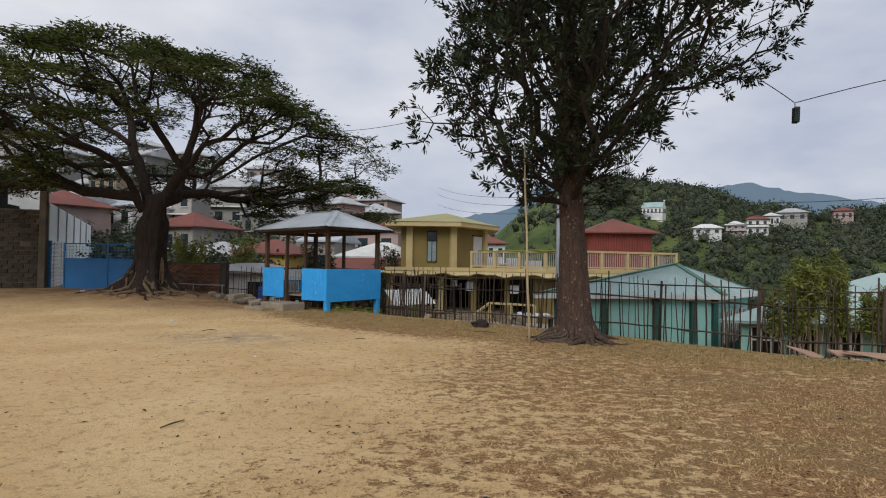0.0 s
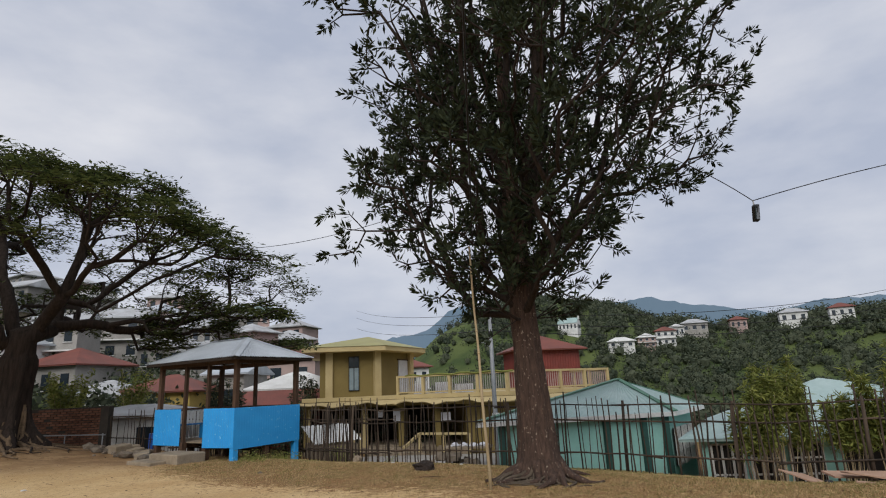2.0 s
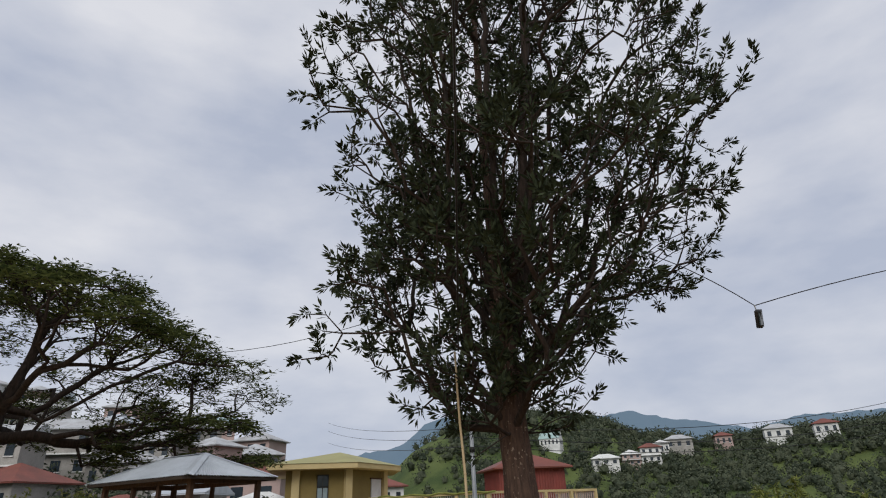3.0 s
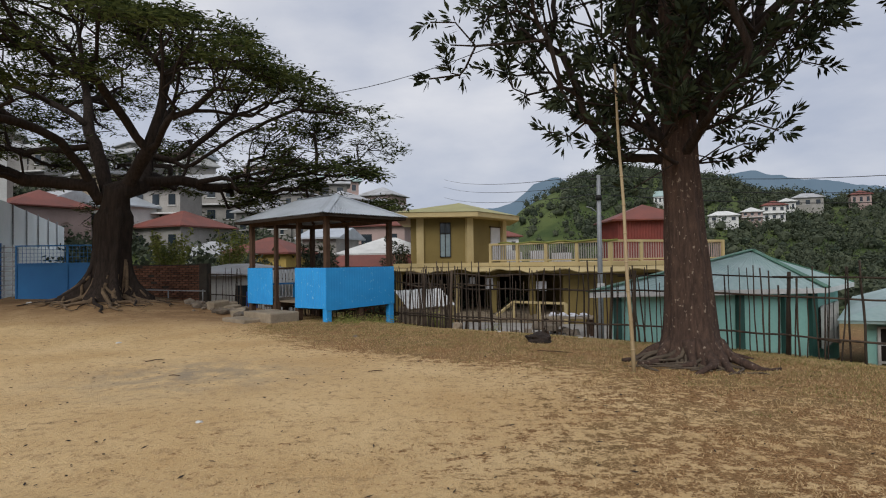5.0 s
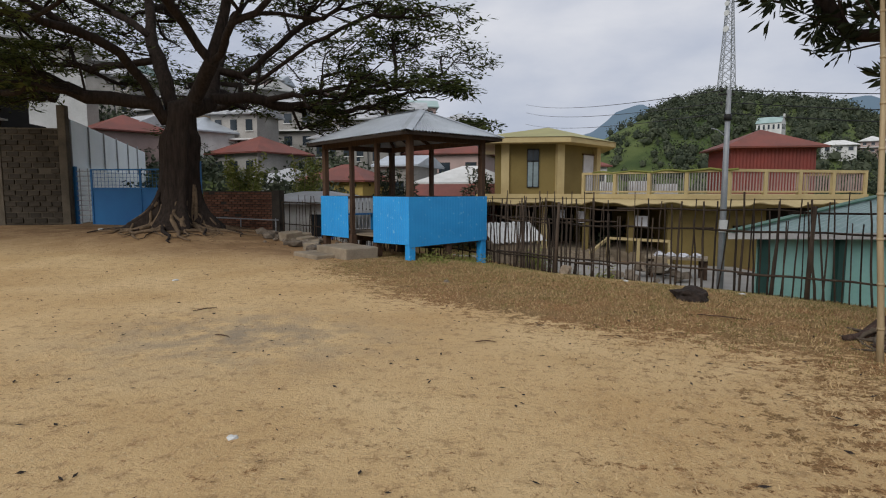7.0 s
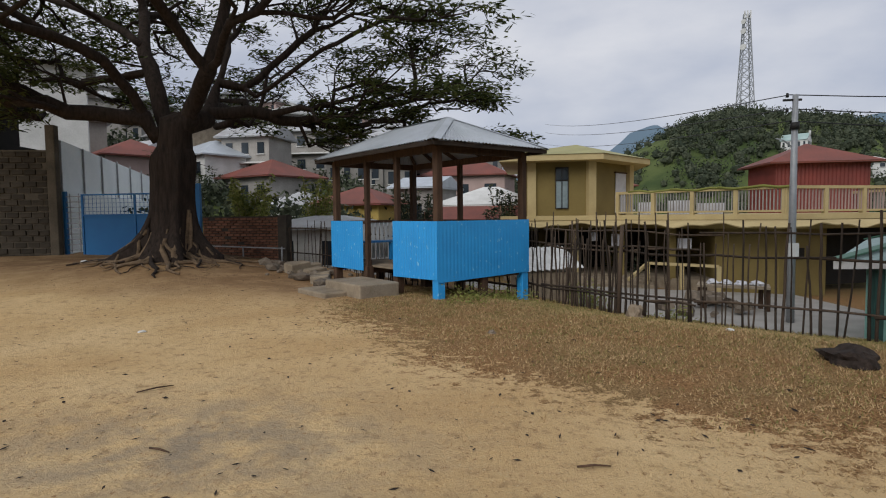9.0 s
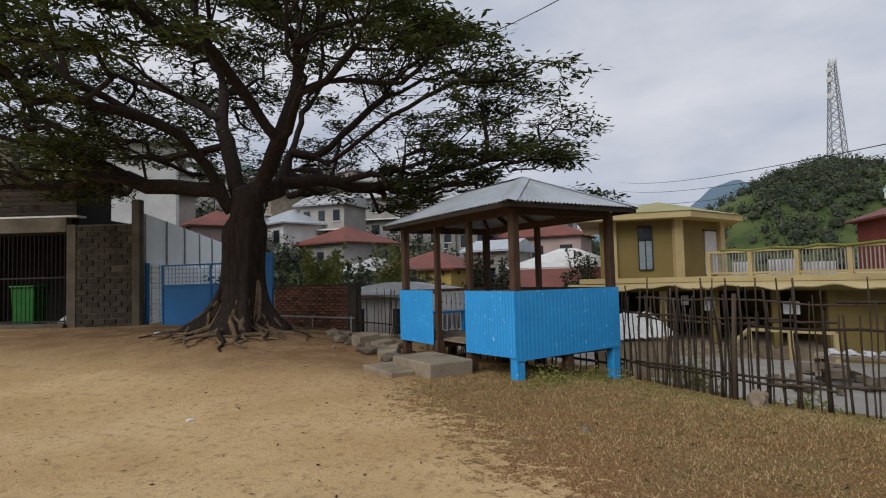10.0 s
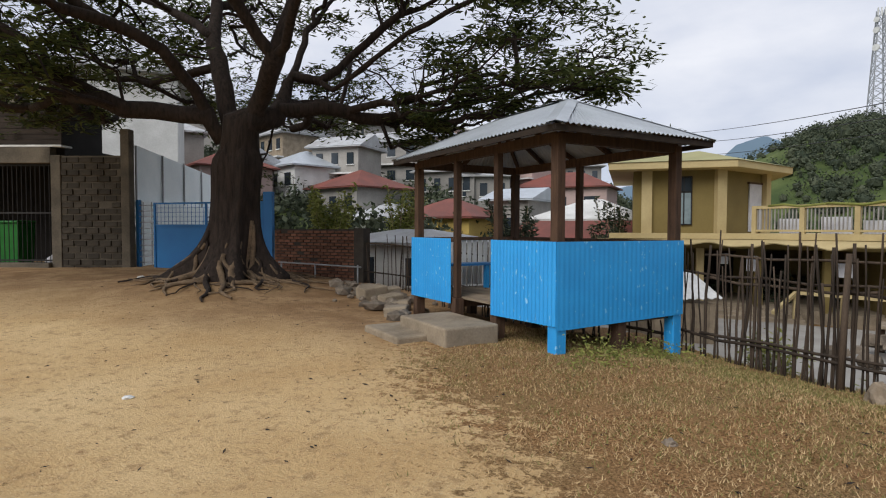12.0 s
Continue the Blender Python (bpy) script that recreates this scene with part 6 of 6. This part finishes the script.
def church():
    x, y = on_slope(20.2, 4.6)
    z = land(x, y) + 1.0
    k = 0.62 * math.hypot(x, y) / 226
    ob = thing("church", x, y, z, "white church with green roof and small gable cross on the hill", "church")
    p = pose(x, y, 0, 0, 0, -38)

    def at(u, v, zz):
        q = p @ Vector((u, v, zz))
        return (q.x, q.y, q.z)

    part("wall", Geo().box(at(0, 0, z - 1 * k), (12 * k, 7 * k, 9 * k), -38).face(at(6 * k, -3.5 * k, z + 3.5 * k), at(6 * k, 3.5 * k, z + 3.5 * k), at(6 * k, 0, z + 6.6 * k)), M_WHITE, ob)
    e, t = z + 3.4 * k, z + 6.9 * k
    g = Geo().face(at(-6.4 * k, -4 * k, e), at(6 * k, -4 * k, e), at(6 * k, 0, t), at(-6.4 * k, 0, t)).face(at(6 * k, 4 * k, e), at(-6.4 * k, 4 * k, e), at(-6.4 * k, 0, t), at(6 * k, 0, t))
    part("roof", g, M_GREENROOF, ob)
    part("gable_cap", Geo().box(at(6 * k, 0, t), (0.8 * k, 0.8 * k, 2.2 * k), -38), M_WHITE, ob)
    for i in range(5):
        part("window", Geo().box(at((-4.6 + 2.3 * i) * k, -3.52 * k, z + 1.4 * k), (0.9 * k, 0.1, 2.4 * k), -38), M_GLASS, ob)
    for i in range(3):
        part("window", Geo().box(at(6.03 * k, (-2 + 2 * i) * k, z + 1.4 * k), (0.1, 0.8 * k, 2.4 * k), -38), M_GLASS, ob)


church()


def lattice_tower():
    x0, y0 = 66.0, 212.0
    z0 = land(x0, y0)
    top = 65.5
    ob = thing("radio_mast", x0, y0, z0, "tall grey lattice radio mast on the hilltop", "tower")
    corners = ((-1, -1), (1, -1), (1, 1), (-1, 1))
    levels = 13

    def at(k, s):
        t = k / levels
        w = 2.5 * (1 - t) + 0.75 * t
        return (x0 + s[0] * w, y0 + s[1] * w, z0 - 1 + (top - z0 + 1) * t)

    for s in corners:
        part("leg", Geo().tube([at(0, s), at(levels, s)], 0.17, 5), M_STEEL, ob)
    for k in range(levels):
        for i in range(4):
            a, b = corners[i], corners[(i + 1) % 4]
            part("brace", Geo().tube([at(k, a), at(k + 1, b)], 0.09, 4), M_STEEL, ob)
            part("brace", Geo().tube([at(k, b), at(k + 1, a)], 0.09, 4), M_STEEL, ob)
            part("strut", Geo().tube([at(k, a), at(k, b)], 0.08, 4), M_STEEL, ob)
    for k, (dz, r) in enumerate(((-3, 0.8), (-6, 0.9), (-11, 1.0))):
        part("antenna", Geo().tube([(x0 - 1.2, y0 - 1.2, top + dz), (x0 - 1.5, y0 - 1.5, top + dz)], r, 10), M_WHITE, ob, "round dish antenna")
    for dx in (-0.9, 0, 0.9):
        part("antenna", Geo().box((x0 + dx, y0 - 0.9, top - 0.6), (0.35, 0.25, 2.4)), M_WHITE, ob, "panel antenna")


lattice_tower()

# ---- cables ----


def cable(a, b, sag, r, label, name="cable", group=""):
    a, b = Vector(a), Vector(b)
    n = 14
    pts = [a.lerp(b, i / n) - Vector((0, 0, sag * 4 * (i / n) * (1 - i / n))) for i in range(n + 1)]
    return solid(name, Geo().tube(pts, r, 5, False), M_CABLE, label, "cable", group, smooth=True)


for k, (zl, zr, zp) in enumerate(((12.3, 5.6, 4.85), (11.3, 4.5, 4.45), (9.9, 3.9, 4.1))):
    cable((-0.8, 80, zl), (5.25, 26.9, zp), 0.5, 0.015, "thin power line strung from the steel pole over the town", "power_line", "power lines")
    cable((5.25, 26.9, zp), (34, 33, zr + 1.2), 0.7, 0.016, "thin power line strung from the steel pole towards the hill", "power_line", "power lines")
cable((1.78, 12.2, 4.3), (-0.9, -1.5, 10.6), 0.25, 0.016, "thick black cable strung from the tall tree overhead", "overhead_cable")
cable((-5.5, 21.5, 6.6), (2.6, 12.6, 5.9), 0.5, 0.008, "thin wire strung between the two trees", "overhead_wire")
cable((4.5, 10.7, 5.75), (6.27, 10.2, 4.57), -0.12, 0.0085, "wire from which the lamp hangs", "lamp_wire", "lamp wires")
cable((6.27, 10.2, 4.57), (12.5, 9.6, 5.7), -0.15, 0.0085, "wire from which the lamp hangs", "lamp_wire", "lamp wires")


def hanging_lamp():
    x, y, z = 6.27, 10.2, 4.55
    ob = thing("hanging_lamp", x, y, z, "small black box-shaped floodlight hanging from a wire", "lamp")
    bevelled(part("housing", Geo().box((x + 0.02, y, z - 0.2), (0.14, 0.09, 0.28), 35, 12, -24), M_CABLE, ob), 0.01)
    part("hook", Geo().tube([(x, y, z + 0.03), (x + 0.01, y, z - 0.06)], 0.012, 6), M_STEEL, ob)
    part("glass", Geo().box((x + 0.0, y - 0.06, z - 0.21), (0.11, 0.02, 0.22), 30, 10, -8), M_GLASS, ob)


hanging_lamp()

# ---- small things in the field ----
z = land(1.82, 11.95)
g = Geo()
pts = [(1.82 - 0.01 * i + 0.008 * math.sin(1.3 * i), 11.95 + 0.024 * i, z - 0.1 + 0.40 * i) for i in range(12)]
g.tube(pts, [0.03 - 0.0012 * i for i in range(12)], 8)
for i in range(1, 12):
    g.tube([(pts[i][0], pts[i][1], pts[i][2] - 0.012), (pts[i][0], pts[i][1], pts[i][2] + 0.012)], 0.034 - 0.0012 * i, 8)
solid("bamboo_pole", g, M_BAMBOO, "tall dry bamboo pole standing in the field beside the tree", "pole", smooth=True)


def clod(x, y, s, mat, label, name, seed, flat=0.7):
    bm = bmesh.new()
    bmesh.ops.create_icosphere(bm, subdivisions=3, radius=s)
    for q in bm.verts:
        q.co *= 1 + 0.45 * noise.noise(q.co * (1.6 / s) + Vector((seed * 3.1, 0, 0))) + 0.15 * noise.noise(q.co * (5 / s))
        q.co.z *= flat
    me = bpy.data.meshes.new(name)
    bm.to_mesh(me)
    bm.free()
    me.materials.append(mat)
    ob = new(name, me)
    ob.location = (x, y, land(x, y) + s * 0.15)
    return tagged(ob, label, name.replace("_", " "))


clod(0.98, 14.75, 0.25, M_BARK, "dark rotted tree stump in the grass", "tree_stump", 1, 0.5)
clod(-0.45, 18.3, 0.14, M_PLANK, "small grey stump at the foot of the fence", "tree_stump", 2, 1.4)
clod(-7.6, 22.9, 0.2, M_STONE, "grey rock by the bank", "rock", 3)
clod(-2.6, 15.9, 0.05, M_STONE, "small pale stone in the field", "rock", 4)
for x, y, s in ((-13.9, 22.2, 0.09), (-7.3, 15.6, 0.05), (1.9, 15.4, 0.05), (-3.1, 9.6, 0.03), (0.4, 16.4, 0.05)):
    ob = clod(x, y, s, M_WHITE, "crumpled scrap of white paper on the soil", "paper_scrap", x, 0.4)
    ob["group"] = "paper scraps"


def boards():
    for k, (c, s, r, rx, ry) in enumerate((((7.35, 11.45, 0.03), (0.75, 0.55, 0.02), 20, 14, 12), ((8.2, 11.2, 0.07), (1.1, 0.4, 0.03), -12, 6, 2), ((8.3, 10.75, -0.01), (1.3, 0.35, 0.02), -24, -6, 10), ((7.9, 10.4, -0.08), (0.8, 0.14, 0.03), -40, 0, 4))):
        ob = solid("plywood_board", Geo().box((0, 0, 0), s), M_BOARD, "broken pinkish plywood board lying by the fence", "board", "boards by the fence")
        ob.matrix_world = pose(c[0], c[1], land(c[0], c[1]) + 0.06 + c[2], rx, ry, r)
    ob = clod(7.35, 10.95, 0.06, M_CABLE, "small dark tin lying by the boards", "tin", 8)


boards()


def lean_to():
    ob = thing("shed", -1.7, 30.5, -1.0, "small lean-to shed with white corrugated roof behind the fence", "shed")
    g = Geo().ridged((-2.42, 29.5, -0.58), (-0.32, 29.5, -0.42), (-1.0, 31.5, 0.22), (-3.2, 31.5, 0.14), 9, 0.03, 1, 0.01)
    part("roof", g, M_WHITE, ob, smooth=True)
    part("wall", Geo().slab([(-2.3, 29.7), (-0.5, 29.7), (-1.1, 31.4), (-3.0, 31.4)], -1.95, -0.62), M_PLANK, ob)
    for k in range(11):
        part("board", Geo().box((-2.22 + 0.165 * k, 29.68, -1.25), (0.15, 0.03, 1.2)), M_PLANK, ob)


lean_to()

# the paved yard before the olive house
g = Geo()
g.slab([(-6, 22.6), (-0.6, 22.4), (3.4, 19.9), (9, 27), (8, 33), (-6, 36.8)], -2.2, -1.80)
solid("pavement", g, M_PAVE, "grey concrete yard before the olive house", "pavement", kind="structure")


def yard_things():
    rng = random.Random(31)
    solid("bucket", Geo().tube([(-1.2, 36.0, -1.4), (-1.2, 36.0, -0.95)], [0.2, 0.28], 12), M_ORANGE, "orange plastic bucket on the veranda", "bucket", smooth=True)
    for k in range(26):
        x, y = 3.6 + rng.gauss(0, 0.8), 28.8 + rng.gauss(0, 0.7)
        s = rng.uniform(0.15, 0.32)
        o = solid("stacked_stone", Geo().box((0, 0, 0), (s * 1.6, s, s * 0.8), 0, 0, 0, 0.85), M_STONE, "dark rough stone in a heap in the yard", "stone", "stone heap in the yard")
        o.matrix_world = pose(x, y, -1.78 + s * 0.4 + 0.5 * math.exp(-((x - 3.6) ** 2 + (y - 28.8) ** 2) / 0.7), rng.gauss(0, 12), rng.gauss(0, 12), rng.uniform(0, 180))
    ob = thing("yard_table", 4.6, 29.4, -1.8, "low slab table with pale sacks in the yard", "table")
    part("tabletop", Geo().box((4.6, 29.4, -1.02), (2.2, 1.0, 0.08), -18), M_CONC, ob)
    for dx, dy in ((-0.9, -0.3), (0.9, -0.3), (-0.9, 0.3), (0.9, 0.3)):
        part("leg", Geo().box((4.6 + dx, 29.4 + dy - dx * 0.32, -1.42), (0.12, 0.12, 0.78)), M_WOOD, ob)
    for k in range(4):
        x, y = 4.0 + 0.42 * k, 29.55 - 0.14 * k
        o = clod(x, y, 0.2, M_CLOTH, "pale filled sack on the yard table", "sack", 11 + k, 0.5)
        o.location.z = -0.93
        o["group"] = "sacks on the table"
    solid("jerrycan", Geo().box((-8.0, 25.6, 0.05), (0.34, 0.26, 0.85)), M_BLUEBIN, "tall blue plastic drum behind the bamboo fence", "drum")
    for x, y, s in ((-8.6, 25.9, 0.3), (-7.2, 25.3, 0.24)):
        clod(x, y, s, M_GREENBIN if s < 0.25 else M_STONE, "dark heap of junk behind the bamboo fence", "junk_heap", s * 40)


yard_things()


def leafy(name, x, y, z, height, spread, count, mat, label, category, seed, stems=5, leaf=(0.16, 0.03), thick=0.022, low=0.3, bark=None):
    """A shrub or bamboo clump: thin stems and many narrow leaves."""
    rng = random.Random(seed)
    ob = thing(name, x, y, z, label, category)
    wood_g, leaves = Geo(), Geo()
    for k in range(stems):
        a, q = rng.uniform(0, 2 * math.pi), spread * rng.uniform(0.2, 0.9)
        dx, dy = q * math.cos(a), q * math.sin(a)
        h = height * rng.uniform(0.75, 1.1)
        pts = [Vector((x + 0.25 * dx + 0.75 * dx * (i / 6) ** 2, y + 0.25 * dy + 0.75 * dy * (i / 6) ** 2, z - 0.1 + h * i / 6)) for i in range(7)]
        wood_g.tube(pts, [thick * (1 - 0.11 * i) for i in range(7)], 5)
        for _ in range(count // stems):
            t = rng.uniform(low, 1.0)
            i = min(5, int(t * 6))
            p = pts[i].lerp(pts[i + 1], t * 6 - i) + Vector((rng.gauss(0, 1), rng.gauss(0, 1), rng.gauss(0, 0.7))) * 0.2 * (1.25 - t)
            d = Vector((rng.gauss(0, 1), rng.gauss(0, 1), rng.gauss(-0.1, 0.6))).normalized()
            blade(leaves, p, d, leaf[0] * rng.uniform(0.6, 1.3), leaf[1] * rng.uniform(0.7, 1.3), Vector((rng.gauss(0, 0.6), rng.gauss(0, 0.6), 1)))
    part("stem", wood_g, bark or M_BAMBOO, ob, smooth=True, kind="stuff")
    part("foliage", leaves, mat, ob, kind="stuff")
    return ob


for k, (x, y, h, w) in enumerate(((9.3, 15.3, 3.5, 0.7), (10.1, 15.6, 3.9, 0.8), (10.9, 15.7, 3.5, 0.8), (11.6, 15.2, 3.2, 0.8), (12.4, 14.8, 3.6, 0.9), (13.4, 14.4, 4.1, 1.0), (14.8, 13.4, 4.2, 1.0))):
    leafy("bamboo_clump", x, y, land(x, y), h, w, 3200, M_LEAF_BAMBOO, "young yellow-green bamboo clump beyond the fence", "bamboo", 40 + k, 12, (0.22, 0.045), 0.012, 0.7)
leafy("bush", -13.6, 30.5, land(-13.6, 30.5), 3.0, 1.6, 3200, M_LEAF_BUSH, "yellow-green bush behind the brick wall", "bush", 51, 14, (0.2, 0.08), 0.015, 0.1)
leafy("bush", -11.2, 31.5, land(-11.2, 31.5), 3.4, 1.2, 1800, M_LEAF_BUSH, "yellow-green bush behind the brick wall", "bush", 52, 12, (0.2, 0.08))
leafy("bush", -6.9, 33.0, -1.9, 4.6, 1.4, 2600, M_LEAF_FAR, "dark green leafy shrub among the roofs", "bush", 53, 12, (0.25, 0.1))
leafy("bush", -3.6, 39.0, -1.9, 4.6, 1.3, 2200, M_LEAF_FAR, "dark green leafy shrub among the roofs", "bush", 54, 12, (0.25, 0.1))
leafy("weeds", -1.0, 20.2, land(-1.0, 20.2), 0.7, 0.6, 900, M_LEAF_BUSH, "green weeds at the foot of the fence", "weeds", 55, 16, (0.11, 0.03), 0.004, 0.05, M_LEAF_BUSH)
leafy("weeds", 0.3, 19.3, land(0.3, 19.3), 0.6, 0.7, 700, M_LEAF_BUSH, "green weeds at the foot of the fence", "weeds", 56, 16, (0.11, 0.03), 0.004, 0.05, M_LEAF_BUSH)
leafy("weeds", -3.3, 18.5, land(-3.3, 18.5), 0.16, 0.9, 1500, M_LEAF_BUSH, "low green weeds round the gazebo feet", "weeds", 57, 22, (0.06, 0.02), 0.002, 0.0, M_LEAF_BUSH)
leafy("weeds", -2.6, 19.2, land(-2.6, 19.2), 0.15, 0.9, 1400, M_LEAF_BUSH, "low green weeds round the gazebo feet", "weeds", 58, 22, (0.06, 0.02), 0.002, 0.0, M_LEAF_BUSH)


def ground_cover():
    """Tufts of short dry grass over the field, greener by the fence, and fallen leaves."""
    rng = random.Random(77)
    dry, green, litter = Geo(), Geo(), Geo()
    made = 0
    while made < 13500:
        x, y = rng.uniform(-6, 11), rng.uniform(1.2, 20.5)
        if rng.random() > 1.0 * max(0.05, grassiness(x, y)) or beyond_fence(x, y) > 0.2:
            continue
        if noise.noise((x * 1.6, y * 1.6, 12.0)) < rng.uniform(-0.4, 0.25):
            continue
        made += 1
        near_fence = beyond_fence(x, y) > -3.2 - 2 * rng.random()
        g = green if near_fence and rng.random() < 0.75 else dry
        for _ in range(12):
            px, py = x + rng.gauss(0, 0.11), y + rng.gauss(0, 0.11)
            h, a = rng.uniform(0.008, 0.03), rng.uniform(0, 6.3)
            p = Vector((px, py, land(px, py) - 0.004))
            lean = Vector((math.cos(a), math.sin(a), 0)) * h * rng.uniform(0.6, 2.4)
            s = Vector((-math.sin(a), math.cos(a), 0)) * 0.006
            g.face(p - s, p + s, p + lean + Vector((0, 0, h)))
    # a closer sward by the gazebo and along the fence
    made = 0
    while made < 15000:
        x, y = rng.uniform(-5, 8), rng.uniform(9.5, 20.5)
        out = beyond_fence(x, y)
        if out > 0.25 or rng.random() > grassiness(x, y) * step(-6.5, -1.0, out):
            continue
        made += 1
        g = green if rng.random() < 0.25 + 0.45 * step(-3.0, 0.0, out) + 0.35 * noise.noise((x * 0.8, y * 0.8, 3.0)) else dry
        for _ in range(9):
            px, py = x + rng.gauss(0, 0.06), y + rng.gauss(0, 0.06)
            h, a = rng.uniform(0.012, 0.04), rng.uniform(0, 6.3)
            p = Vector((px, py, land(px, py) - 0.004))
            lean = Vector((math.cos(a), math.sin(a), 0)) * h * rng.uniform(0.3, 1.6)
            s = Vector((-math.sin(a), math.cos(a), 0)) * 0.005
            g.face(p - s, p + s, p + lean + Vector((0, 0, h)))
    for _ in range(4200):
        x, y = rng.uniform(-14, 9), rng.uniform(1.5, 22)
        if beyond_fence(x, y) > 0:
            continue
        p = Vector((x, y, land(x, y) + 0.008))
        a = rng.uniform(0, 6.3)
        blade(litter, p, Vector((math.cos(a), math.sin(a), 0.1)), rng.uniform(0.02, 0.085), rng.uniform(0.008, 0.026), Vector((rng.gauss(0, 0.3), rng.gauss(0, 0.3), 1)))
    solid("dry_grass", dry, M_GRASS, "short dry straw-coloured grass tufts over the field", "grass", kind="stuff")
    solid("green_grass", green, M_GRASS_GREEN, "short olive-green grass along the fence", "grass", kind="stuff")
    solid("fallen_leaves", litter, M_BARK, "brown fallen leaves and bits of twig on the soil", "leaf litter", kind="stuff")
    for k, (x, y, a, n) in enumerate(((-1.72, 12.07, 10, 0.2), (-4.45, 11.95, -15, 0.18), (1.05, 13.6, -25, 0.6), (-5.3, 13.1, 50, 0.3), (-2.6, 5.6, 70, 0.3))):
        z = land(x, y) + 0.012
        c, s = math.cos(radians(a)) * n / 2, math.sin(radians(a)) * n / 2
        solid("stick", Geo().tube([(x - c, y - s, z), (x + 0.1 * s, y - 0.1 * c, z + 0.012), (x + c, y + s, z)], [0.006, 0.008, 0.004], 6), M_WOOD, "short dead brown stick on the bare soil", "stick", "fallen sticks", smooth=True)


ground_cover()
